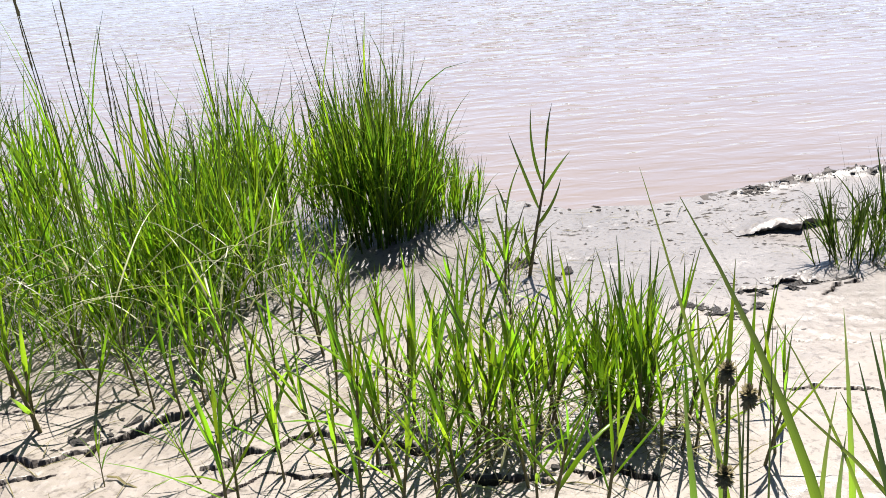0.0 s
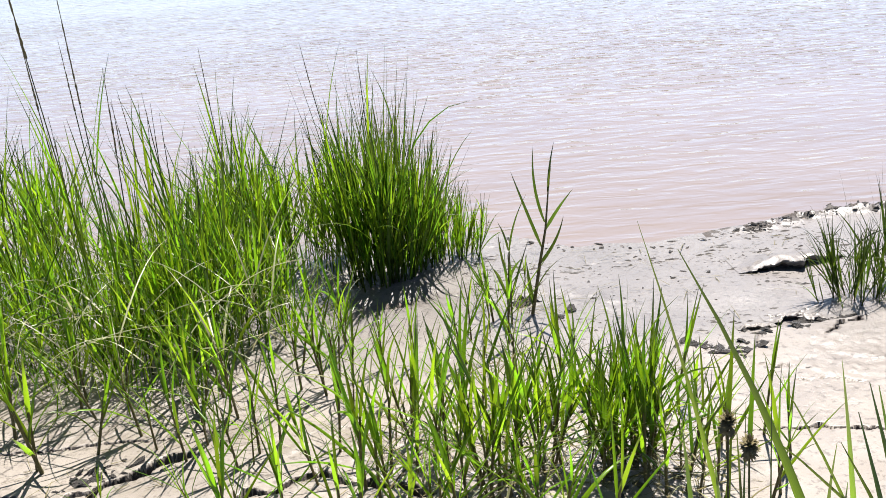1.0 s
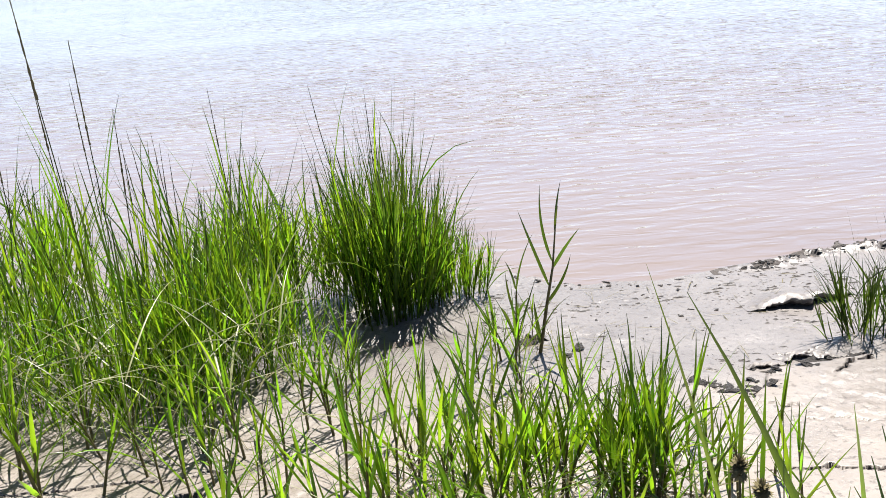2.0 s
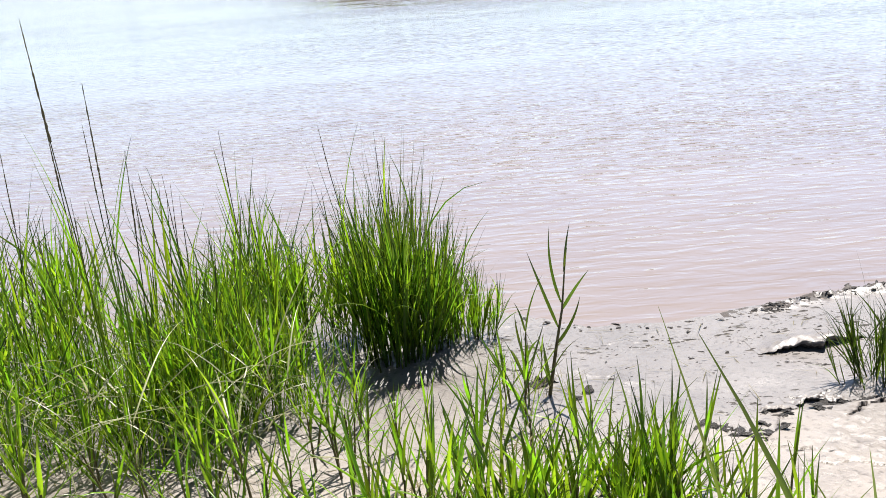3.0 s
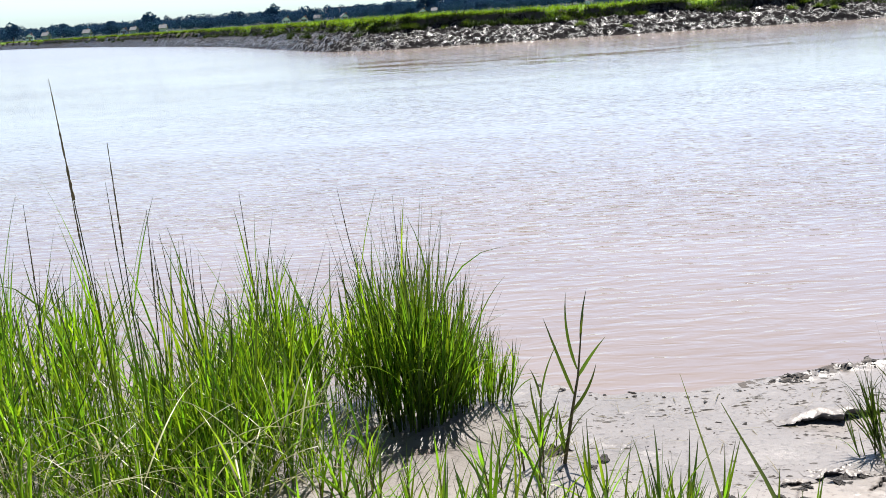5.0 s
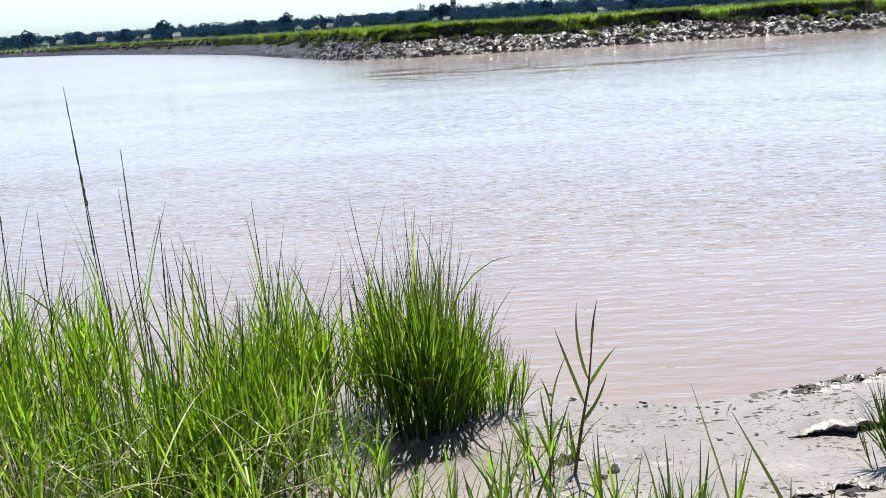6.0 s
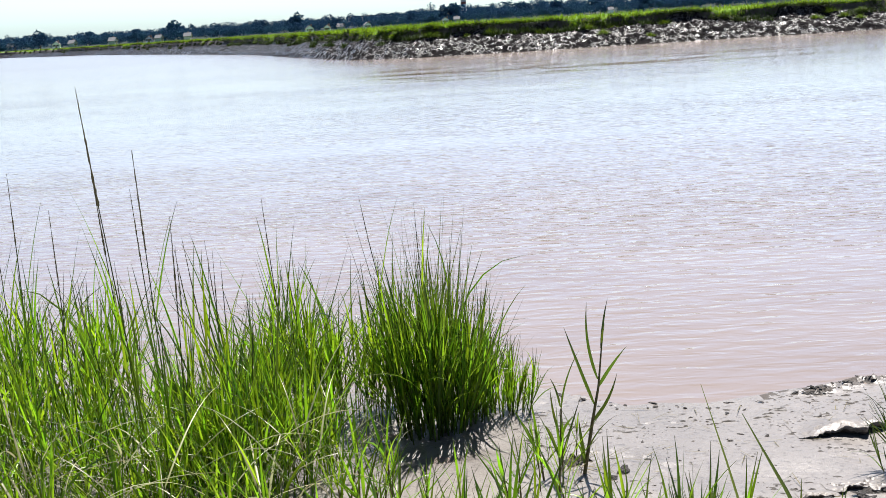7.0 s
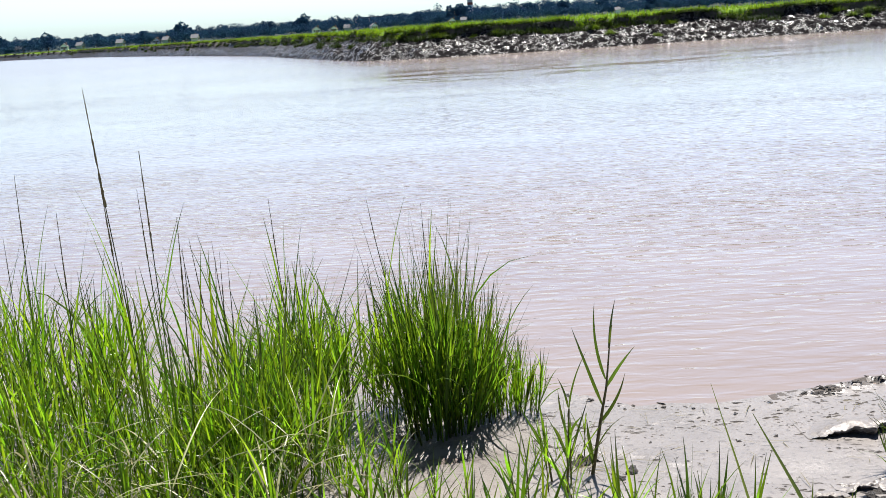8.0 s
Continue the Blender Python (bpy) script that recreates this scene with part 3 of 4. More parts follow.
def plant_shoot(x, y, height):
    """A shoot of about that height at a place of the mud."""
    r = shoot_rng
    m = pose(x, y, on_mud(x, y), r.normal(0, 7), r.normal(0, 7), r.random() * 360)
    if len(prototypes) < 16:
        h = 0.30 + 0.025 * len(prototypes)
        ob = make_shoot(r, h, 5 + len(prototypes) % 4 + (1 if h > 0.5 else 0))
        tagged(ob, SHOOT_LABEL, "grass", "cordgrass shoots on the mud")
        prototypes.append((h, ob))
        ob.matrix_world = m @ Matrix.Scale(height / h, 4)
        return
    h, ob = prototypes[int(r.integers(len(prototypes)))]
    best = sorted(prototypes, key=lambda q: abs(q[0] - height))[: 6]
    h, ob = best[int(r.integers(len(best)))]
    keep = ob.scale.copy()
    ob.scale = (1, 1, 1)
    copy_thing(ob, m @ Matrix.Scale(height / h, 4))
    ob.scale = keep


# single shoots along the near edge of the field
for x, y, h in [(-1.23, 2.71, 0.52), (-1.25, 2.73, 0.46), (-1.08, 2.81, 0.42), (-0.96, 2.91, 0.45), (-0.88, 2.79, 0.36), (-0.76, 2.68, 0.42), (-0.71, 2.78, 0.38),
                (-0.58, 2.58, 0.42), (-0.54, 2.62, 0.3), (-0.43, 2.47, 0.5), (-0.33, 2.45, 0.46), (-1.41, 2.99, 0.45), (-0.92, 2.33, 0.22), (-0.64, 2.29, 0.3), (-0.4, 2.25, 0.4),
                (-0.24, 3.0, 0.42), (-0.01, 3.3, 0.33), (-0.02, 2.68, 0.5), (-0.27, 2.65, 0.48), (-0.11, 2.5, 0.5), (0.18, 3.26, 0.36), (0.21, 2.92, 0.45),
                (0.53, 3.02, 0.4), (0.85, 2.8, 0.4), (0.86, 2.59, 0.35), (0.4, 3.62, 0.3), (0.3, 3.55, 0.26), (0.33, 3.9, 0.22)]:
    plant_shoot(x, y, h)


def scatter(count, cx, cy, sx, sy, h0, h1, seed):
    r = np.random.default_rng(seed)
    for _ in range(count):
        x, y = r.normal(cx, sx), r.normal(cy, sy)
        plant_shoot(x, y, r.uniform(h0, h1))


# thicker tussocks on the open mud
scatter(8, 0.19, 2.27, 0.05, 0.05, 0.36, 0.54, 31)
scatter(10, 0.30, 2.42, 0.06, 0.06, 0.36, 0.54, 32)
scatter(11, 0.50, 2.42, 0.06, 0.06, 0.36, 0.52, 33)
scatter(13, 0.62, 2.46, 0.06, 0.05, 0.38, 0.54, 34)
scatter(7, 0.70, 2.30, 0.06, 0.06, 0.32, 0.5, 35)
scatter(9, 0.0, 2.45, 0.18, 0.18, 0.4, 0.58, 36)
scatter(9, 0.15, 2.8, 0.3, 0.22, 0.32, 0.5, 37)
scatter(7, 0.0, 3.4, 0.25, 0.2, 0.25, 0.4, 38)
scatter(7, -0.35, 3.05, 0.14, 0.25, 0.35, 0.5, 39)
scatter(16, -0.95, 3.12, 0.4, 0.14, 0.38, 0.6, 40)
scatter(8, -0.2, 2.12, 0.25, 0.06, 0.35, 0.5, 41)
scatter(6, 0.25, 2.05, 0.2, 0.05, 0.3, 0.45, 42)
scatter(5, 0.33, 3.78, 0.13, 0.12, 0.14, 0.24, 43)
scatter(6, 0.95, 2.35, 0.08, 0.2, 0.25, 0.42, 44)


# ---- dense field of cordgrass ----
def grass_mass(name, label, spots, heights, leaf_mat, seed, leaves=(4, 7), straw=0.0):
    """Many shoots joined as one mass of grass: leaves in one mesh, with stems as dark ribbons."""
    r = np.random.default_rng(seed)
    B, A, L, N, G, W, SA, SB = [], [], [], [], [], [], [], []
    for (x, y), h in zip(spots, heights):
        z = on_mud(x, y)
        hz, az, lean, bend, length, width = shoot_shape(r, h, int(r.integers(*leaves)))
        tilt = np.array([r.normal(0, 0.08), r.normal(0, 0.08), 1.0])
        root = np.array([x, y, z])
        B.append(root + hz[:, None] * tilt), A.append(az), L.append(lean), N.append(bend), G.append(length), W.append(1.05 * width)
        SA.append(root - (0, 0, 0.02)), SB.append(root + tilt * h * 0.5)
    B, A, L, N, G, W = (np.concatenate(q) for q in (B, A, L, N, G, W))
    me = mesh_of(name, *join(ribbons(B, A, L, N, G, W, 5, r.normal(0, 0.7, len(A))), tubes(np.array(SA), np.array(SB), 0.003, 0.0018, 4)))
    me.materials.append(leaf_mat)
    return tagged(new(name, me), label, "grass", kind="stuff")


def field_spots(count, seed):
    """Places in the field, in tufts, thinning out towards its ragged near edge."""
    r = np.random.default_rng(seed)
    x, y = r.uniform(-3.6, 0.0, count * 8), r.uniform(2.95, 4.8, count * 8)
    front = np.interp(x, [-3.6, -1.5, -1.33, -1.0, -0.72, -0.5, -0.38, -0.3, 0.0], [2.7, 3.0, 3.1, 3.1, 3.2, 3.35, 3.6, 4.45, 4.5])
    keep = y > front + 0.1 * r.normal(size=len(x))
    tuft = fbm(x * 4.5, y * 4.5, 2, 72)
    keep &= r.random(len(x)) < smooth(0.34, 0.6, tuft) * np.interp(y - front, [0, 0.6], [0.12, 0.95])
    keep &= ~((fbm(x * 1.6, y * 1.6, 3, 71) < 0.42) & (y > 3.5))
    keep &= ~((x > -0.75) & (x < -0.2) & (y > 3.95) & (y < 4.42) & (r.random(len(x)) < 0.9))
    keep &= (x > -1.3) | (r.random(len(x)) < 0.5)
    return np.stack([x[keep], y[keep]], -1)[:count]


def field_height(x, y, r):
    """Taller at the back and in tufts; lowest where the stalks stand free."""
    tall = np.interp(x, [-3.6, -2.2, -1.7, -1.45, -1.2, -1.05, -0.9, -0.75, -0.62, -0.5, -0.2], [0.8, 0.8, 0.76, 0.58, 0.5, 0.54, 0.74, 0.72, 0.62, 0.66, 0.76])
    tall = tall * np.interp(y, [3.0, 3.5, 4.2], [0.72, 0.82, 1.0])
    sport = np.where(r.random(len(x)) < 0.12, 1.32, 1.0)
    return sport * tall * (0.72 + 0.45 * fbm(x * 4.5, y * 4.5, 2, 72)) * r.uniform(0.68, 1.15, len(x))


spots = field_spots(620, 51)
back = np.random.default_rng(58)
spots = np.concatenate([spots, np.stack([back.uniform(-0.95, -0.26, 90), back.uniform(4.44, 4.8, 90)], -1)])
grass_mass("grass", "dense bright green cordgrass field on wet mud", spots, field_height(spots[:, 0], spots[:, 1], np.random.default_rng(55)), LEAF, 52)


def low_grass():
    """Short fresh blades and dry litter between the shoots."""
    r = np.random.default_rng(53)
    s = field_spots(1000, 54)
    p = np.stack([s[:, 0], s[:, 1], on_mud(s[:, 0], s[:, 1]) - 0.01], -1)
    n = len(p)
    me = mesh_of("short_grass", *ribbons(p, r.random(n) * 6.28, np.radians(r.uniform(5, 40, n)), np.radians(r.uniform(0, 70, n)), r.uniform(0.15, 0.4, n), r.uniform(0.004, 0.009, n), 5))
    me.materials.append(LEAF)
    tagged(new("short_grass", me), "short thin grass blades between the cordgrass", "grass", kind="stuff")
    n2 = 760
    q = np.array([s[k] for k in r.integers(0, len(s), n2)]) + r.normal(0, 0.06, (n2, 2))
    p2 = np.array([(x, y, on_mud(x, y) + 0.02 + 0.25 * r.random() ** 2) for x, y in q])
    me = mesh_of("dry_grass", *ribbons(p2, r.random(n2) * 6.28, np.radians(r.uniform(30, 75, n2)), np.radians(r.uniform(20, 70, n2)), r.uniform(0.15, 0.4, n2), r.uniform(0.004, 0.008, n2), 6))
    me.materials.append(STRAW)
    n3 = 60
    q = np.stack([r.uniform(-1.8, -0.45, n3), r.uniform(2.9, 3.35, n3)], -1)
    p3 = np.stack([q[:, 0], q[:, 1], on_mud(q[:, 0], q[:, 1]) + r.uniform(0.1, 0.4, n3)], -1)
    long = mesh_of("dry_leaf", *ribbons(p3, r.random(n3) * 6.28, np.radians(r.uniform(35, 70, n3)), np.radians(r.uniform(25, 80, n3)), r.uniform(0.3, 0.55, n3), r.uniform(0.006, 0.011, n3), 8, 0.6))
    long.materials.append(STRAW)
    tagged(new("dry_leaf", long), "long pale arched dry grass leaves", "grass", kind="stuff")
    tagged(new("dry_grass", me), "pale dry bent grass blades caught in the field", "grass", kind="stuff")


low_grass()


# ---- clumps of shoots ----
def clump_shoot(r, wide):
    """Meshes of one shoot a metre high: its stem, then its leaves, held close to it."""
    leaves = int(r.integers(5, 8))
    k = np.arange(leaves)
    hz = 0.02 + 0.5 * (k + r.random(leaves) * 0.6) / leaves
    az = (k % 2) * np.pi + r.normal(0, 0.6, leaves) + r.random() * 6.28
    lean = np.radians(np.abs(np.interp(k, [0, leaves - 1], [13, 3]) + r.normal(0, 5, leaves)))
    bend = np.radians(np.where(r.random(leaves) < 0.16, r.uniform(30, 95, leaves), np.abs(r.normal(3, 11, leaves))))
    length = (1.0 - hz) * r.uniform(0.72, 1.1, leaves)
    stem = tubes((0, 0, -0.03), (0, 0, 0.7), 0.35 * wide, 0.12 * wide, 5)
    stem[2][:, 1] *= 0.3
    out = [mesh_of("stem", *stem)]
    for j in range(leaves):
        out.append(mesh_of("leaf", *ribbons((0, 0, hz[j]), az[j], lean[j], bend[j], length[j], wide * r.uniform(0.65, 1.3), 8, r.normal(0, 0.8))))
    return out


def build_clump(name, label, centre, spread, shoots, height, wide, leaf_mat, seed, splay=10, tops=((-1, 0.9), (0, 1.0), (1, 0.8)), wisps=0):
    """A clump: its shoots, each a part, over an uneven top, and thin wisps that stand above it."""
    r = np.random.default_rng(seed)
    cx, cy = centre
    root = new(name)
    root.location = (cx, cy, on_mud(cx, cy))
    meshes = [clump_shoot(r, wide / height) for _ in range(14)]
    thin = []
    for _ in range(6):
        thin.append(mesh_of("wisp", *ribbons((0, 0, 0), 0.0, 0.03, np.radians(abs(r.normal(6, 10))), 1.0, 0.5 * wide, 9, r.normal(0, 0.6))))
    basal = int(0.36 * shoots)
    for k in range(shoots + wisps):
        a, q = r.random() * 6.28, math.sqrt(r.random())
        x, y = spread[0] * q * math.cos(a), spread[1] * q * math.sin(a)
        top = float(np.interp(x / spread[0], [p[0] for p in tops], [p[1] for p in tops]))
        lobe = float(value_noise(x / spread[0] * 2.6 + seed, y / spread[1] * 1.4, 3))
        h = height * top * (0.5 + 0.3 * lobe + 0.3 * r.random())
        lean = splay * q * r.uniform(0.2, 1.2) + abs(r.normal(0, 5))
        if k >= shoots:
            h, lean = height * top * r.uniform(0.95, 1.22), abs(r.normal(0, 6))
        elif k < basal:
            h = height * top * r.uniform(0.22, 0.45)
        kind = meshes[k % len(meshes)]
        ob = part("wisp", thin[k % 6], leaf_mat, root) if k >= shoots else part("shoot", kind[0], leaf_mat, root)
        for me in kind[1:] if k < shoots else ():
            part("leaf", me, leaf_mat, ob)
        turn = Matrix.Rotation(a + r.normal(0, 0.7), 4, "Z") @ Matrix.Rotation(radians(lean), 4, "Y") @ Matrix.Rotation(r.random() * 6.28, 4, "Z")
        ob.matrix_basis = Matrix.Translation((x, y, on_mud(cx + x, cy + y) - root.location.z - 0.01)) @ turn @ Matrix.Diagonal((height ** 0.3 * h ** 0.7, height ** 0.3 * h ** 0.7, h, 1))
    return tagged(root, label, "grass clump")


build_clump("cordgrass_clump", "tall dense dark green cordgrass clump at the water's edge", (-0.11, 4.36), (0.18, 0.14), 90, 1.0, 0.0165, DARK_LEAF, 62, 7,
            ((-1, 0.92), (-0.6, 1.0), (0.1, 0.97), (0.6, 0.86), (1, 0.72)), 26)
build_clump("cordgrass_clump", "narrow green cordgrass tuft leaning from the tall clump", (0.08, 4.44), (0.09, 0.09), 30, 0.74, 0.014, DARK_LEAF, 71, 9, wisps=6)
build_clump("cordgrass_clump", "low green cordgrass clump beside the tall one", (0.23, 4.5), (0.12, 0.08), 46, 0.46, 0.011, LEAF, 63, 14)
build_clump("cordgrass_clump", "small spreading cordgrass clump on bare mud", (1.83, 3.56), (0.16, 0.09), 30, 0.5, 0.013, OLIVE_LEAF, 65, 24, ((-1, 0.8), (1, 1.0)), 6)
build_clump("cordgrass_clump", "small spreading cordgrass clump on bare mud", (2.12, 3.64), (0.17, 0.1), 34, 0.54, 0.013, OLIVE_LEAF, 67, 24, wisps=6)


# ---- tall flowering stalks ----
def build_stalk(x, y, tip, head, seed, lean_leaf=True):
    """A tall stalk leaning to its tip (x, z offsets), with a slender seed head."""
    r = np.random.default_rng(seed)
    root = new("flowering_stalk")
    z = on_mud(x, y)
    root.location = (x, y, z)
    t = np.array(tip) - (x, y, z)
    up = t * (1 - head / np.linalg.norm(t))
    bow = np.array([0.10 * -t[0], 0, 0])
    part("stem", mesh_of("stem", *tubes((0, 0, -0.02), up, 0.0038, 0.0018, 6, bow)), LEAF, root)
    rings, sides = 30, 6
    q = np.linspace(0, 1, rings)
    rad = 0.0108 * head * (1 - 0.75 * q) * r.uniform(0.6, 1.25, rings)
    ang = np.arange(sides) * 2 * np.pi / sides
    axis = up + (t - up) * q[:, None]
    v = (axis[:, None] + np.stack([np.cos(ang), np.sin(ang), 0 * ang], -1)[None] * rad[:, None, None] * r.uniform(0.7, 1.4, (rings, sides, 1))).reshape(-1, 3)
    a = (np.arange(rings - 1)[:, None] * sides + np.arange(sides)[None]).ravel()
    b = (np.arange(rings - 1)[:, None] * sides + (np.arange(sides)[None] + 1) % sides).ravel()
    part("seed_head", mesh_of("seed_head", v, np.stack([a, b, b + sides, a + sides], 1)), SEED, root, "slender brown seed spike")
    for k in range(3):
        c = up * (0.35 + 0.2 * k)
        part("leaf", mesh_of("leaf", *ribbons(c, r.random() * 6.28, 0.15 + 0.2 * r.random(), 0.3 * r.random(), 0.45, 0.011, 8, r.normal(0, 0.8))), LEAF, root)
    return tagged(root, "tall leaning grass stalk with a thin brown seed spike", "grass stalk", "flowering stalks in the field")


for k, (x, y, tx, tz, head) in enumerate([
        (-1.165, 3.4, -1.254, 1.772, 0.42), (-1.20, 3.42, -1.248, 1.469, 0.3), (-1.08, 3.4, -1.088, 1.542, 0.36), (-1.10, 3.45, -1.13, 1.40, 0.25),
        (-1.58, 3.4, -1.536, 1.487, 0.25), (-1.45, 3.45, -1.43, 1.34, 0.28), (-1.03, 3.4, -0.985, 1.30, 0.3), (-0.88, 3.5, -0.98, 1.20, 0.25),
        (-1.62, 3.3, -1.68, 1.3, 0.25), (-0.74, 4.1, -0.79, 1.23, 0.25), (-0.22, 4.2, -0.385, 1.20, 0.2), (-0.12, 4.2, -0.147, 1.15, 0.2)]):
    build_stalk(x, y, (tx, y, tz), head, 90 + k)
stalk_rng = np.random.default_rng(171)
for k in range(20):
    x, y = stalk_rng.uniform(-2.1, -0.6), stalk_rng.uniform(3.4, 4.3)
    build_stalk(x, y, (x + stalk_rng.normal(-0.03, 0.07), y + stalk_rng.normal(0, 0.05), stalk_rng.uniform(0.85, 1.2)), stalk_rng.uniform(0.15, 0.26), 180 + k)


# ---- the single reed by the water ----
def bowed(a, b, c, width, seg=14, twist=0.7):
    """A blade from a through b to its tip c, folded and tapered."""
    a, b, c = (np.array(q, float) for q in (a, b, c))
    s = np.linspace(0, 1, seg + 1)
    tb = np.linalg.norm(b - a) / (np.linalg.norm(b - a) + np.linalg.norm(c - b))
    ctl = (b - a * (1 - tb) ** 2 - c * tb ** 2) / (2 * tb * (1 - tb))
    p = a * ((1 - s) ** 2)[:, None] + ctl * (2 * s * (1 - s))[:, None] + c * (s ** 2)[:, None]
    d = np.gradient(p, axis=0)
    d /= np.linalg.norm(d, axis=1)[:, None]
    side = np.cross(d, (0, 1, 0.4))
    side /= np.linalg.norm(side, axis=1)[:, None]
    nor = np.cross(d, side)
    tw = (twist * (s - 0.6))[:, None]
    side, nor = side * np.cos(tw) + nor * np.sin(tw), nor * np.cos(tw) - side * np.sin(tw)
    w = (0.5 * width * np.clip(0.5 + s / 0.3, 0, 1) * (1 - s ** 2.4 * 0.97))[:, None]
    v = np.stack([p - side * w, p + nor * w * 0.4, p + side * w], 1).reshape(-1, 3)
    i0 = ((np.arange(seg) * 3)[:, None] + np.array([0, 1])[None]).ravel()
    uv = np.stack([np.tile([0, 0.5, 1.0], seg + 1), np.repeat(s, 3)], -1)
    return v, np.stack([i0, i0 + 1, i0 + 4, i0 + 3], 1), uv


def build_reed(name, label, x, y, stem, leaves, thick):
    """A reed from its stem's points and its leaves (root, middle, tip; width), all as x, z in its own plane."""
    root = new(name)
    z = on_mud(x, y)
    root.location = (x, y, z)

    def at(q):
        return (q[0] - x, 0.0, q[1] - z)

    stem = [(x, z - 0.03)] + stem
    sets = [tubes(at(a), at(b), thick * (1 - 0.22 * k), thick * (0.8 - 0.22 * k), 6) for k, (a, b) in enumerate(zip(stem[:-1], stem[1:]))]
    part("stem", mesh_of("stem", *join(*sets)), STEM, root)
    for k, (a, b, c, wd) in enumerate(leaves):
        b3, c3 = np.array(at(b)), np.array(at(c))
        b3[1], c3[1] = 0.03 * math.sin(2.1 * k), 0.08 * math.sin(2.1 * k)
        part("leaf", mesh_of("leaf", *bowed(at(a), b3, c3, wd, 12, 0.5)), REED_LEAF, root)
    return tagged(root, label, "reed")


build_reed("reed_plant", "single upright reed with olive pointed leaves on mud", 0.495, 3.72, [(0.538, 0.288), (0.566, 0.437), (0.582, 0.599)], [
    ((0.538, 0.288), (0.608, 0.391), (0.642, 0.491), 0.0152), ((0.547, 0.363), (0.502, 0.492), (0.441, 0.676), 0.0144), ((0.566, 0.437), (0.62, 0.538), (0.671, 0.627), 0.0152),
    ((0.564, 0.47), (0.53, 0.612), (0.528, 0.797), 0.0128), ((0.582, 0.599), (0.593, 0.678), (0.623, 0.789), 0.0104), ((0.58, 0.60), (0.584, 0.67), (0.586, 0.726), 0.0088),
    ((0.504, 0.109), (0.492, 0.197), (0.482, 0.302), 0.0176), ((0.522, 0.177), (0.58, 0.25), (0.652, 0.281), 0.0064), ((0.50, 0.10), (0.49, 0.16), (0.455, 0.24), 0.0112)], 0.0085)
build_reed("reed_plant", "low young reed with narrow leaves on mud", 0.40, 3.74, [(0.41, 0.258), (0.414, 0.343)], [
    ((0.414, 0.343), (0.439, 0.465), (0.495, 0.591), 0.0080), ((0.411, 0.35), (0.396, 0.42), (0.378, 0.455), 0.0096), ((0.41, 0.22), (0.435, 0.29), (0.465, 0.342), 0.0128),
    ((0.402, 0.24), (0.379, 0.346), (0.372, 0.431), 0.0112), ((0.41, 0.12), (0.462, 0.27), (0.505, 0.363), 0.0112), ((0.398, 0.13), (0.352, 0.272), (0.33, 0.309), 0.0104)], 0.006)


# ---- tall grass on the near mud ----
def build_near_grass(x, y, blades):
    """Blades from one root: where each passes knee height (x, z) and where it ends (x, z)."""
    root = new("tall_grass")
    z = on_mud(x, y)
    root.location = (x, y, z)
    for k, (mx, mz, tx, tz, wd) in enumerate(blades):
        part("blade", mesh_of("blade", *bowed((0.01 * math.sin(9 * k), 0.01 * math.cos(5 * k), -0.02), (mx - x, 0.02 * math.sin(k), mz - z), (tx - x, 0.03 * math.cos(k), tz - z), 2.0 * wd, 18, 0.25)), NEAR_LEAF, root)
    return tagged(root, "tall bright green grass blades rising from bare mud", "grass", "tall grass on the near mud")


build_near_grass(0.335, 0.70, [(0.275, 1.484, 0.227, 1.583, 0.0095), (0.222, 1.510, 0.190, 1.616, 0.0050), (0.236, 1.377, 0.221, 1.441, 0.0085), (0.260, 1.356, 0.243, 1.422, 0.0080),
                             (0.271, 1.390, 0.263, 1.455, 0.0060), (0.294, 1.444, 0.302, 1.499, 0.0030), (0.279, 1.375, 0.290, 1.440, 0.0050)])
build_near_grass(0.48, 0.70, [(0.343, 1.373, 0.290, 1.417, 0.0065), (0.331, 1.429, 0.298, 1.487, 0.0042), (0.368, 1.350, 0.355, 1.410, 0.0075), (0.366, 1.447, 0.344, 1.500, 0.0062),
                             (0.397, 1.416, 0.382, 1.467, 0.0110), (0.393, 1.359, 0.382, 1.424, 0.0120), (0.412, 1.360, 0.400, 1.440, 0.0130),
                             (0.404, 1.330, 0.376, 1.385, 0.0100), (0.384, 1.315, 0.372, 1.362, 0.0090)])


def build_sedge(x, y, tx, tz, seed):
    """A sedge stem with a small dark seed cluster under its tip."""
    r = np.random.default_rng(seed)
    root = new("sedge")
    z = on_mud(x, y)
    root.location = (x, y, z)
    top = np.array([tx - x, 0.0, tz - z])
    part("stem", mesh_of("stem", *tubes((0, 0, -0.02), top, 0.0016, 0.001, 6)), LEAF, root)
    n = 150
    d = r.normal(0, 1, (n, 3))
    d /= np.linalg.norm(d, axis=1)[:, None]
    base = top + d * (0.005, 0.005, 0.011) * r.uniform(0.2, 1, (n, 1))
    az = np.arctan2(d[:, 1], d[:, 0])
    lean = np.arccos(np.clip(d[:, 2], -1, 1))
    part("seed_head", mesh_of("seed_head", *ribbons(base, az, lean, 0.0, 0.0055, 0.0045, 3)), SEED, root, "dark brown seed cluster")
    part("leaf", mesh_of("leaf", *ribbons(top, 1.2, 0.5, 0.3, 0.10, 0.005, 6)), LEAF, root)
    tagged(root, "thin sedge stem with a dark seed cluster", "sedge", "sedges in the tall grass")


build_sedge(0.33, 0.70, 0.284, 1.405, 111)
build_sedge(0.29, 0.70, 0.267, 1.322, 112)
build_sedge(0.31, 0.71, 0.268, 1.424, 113)


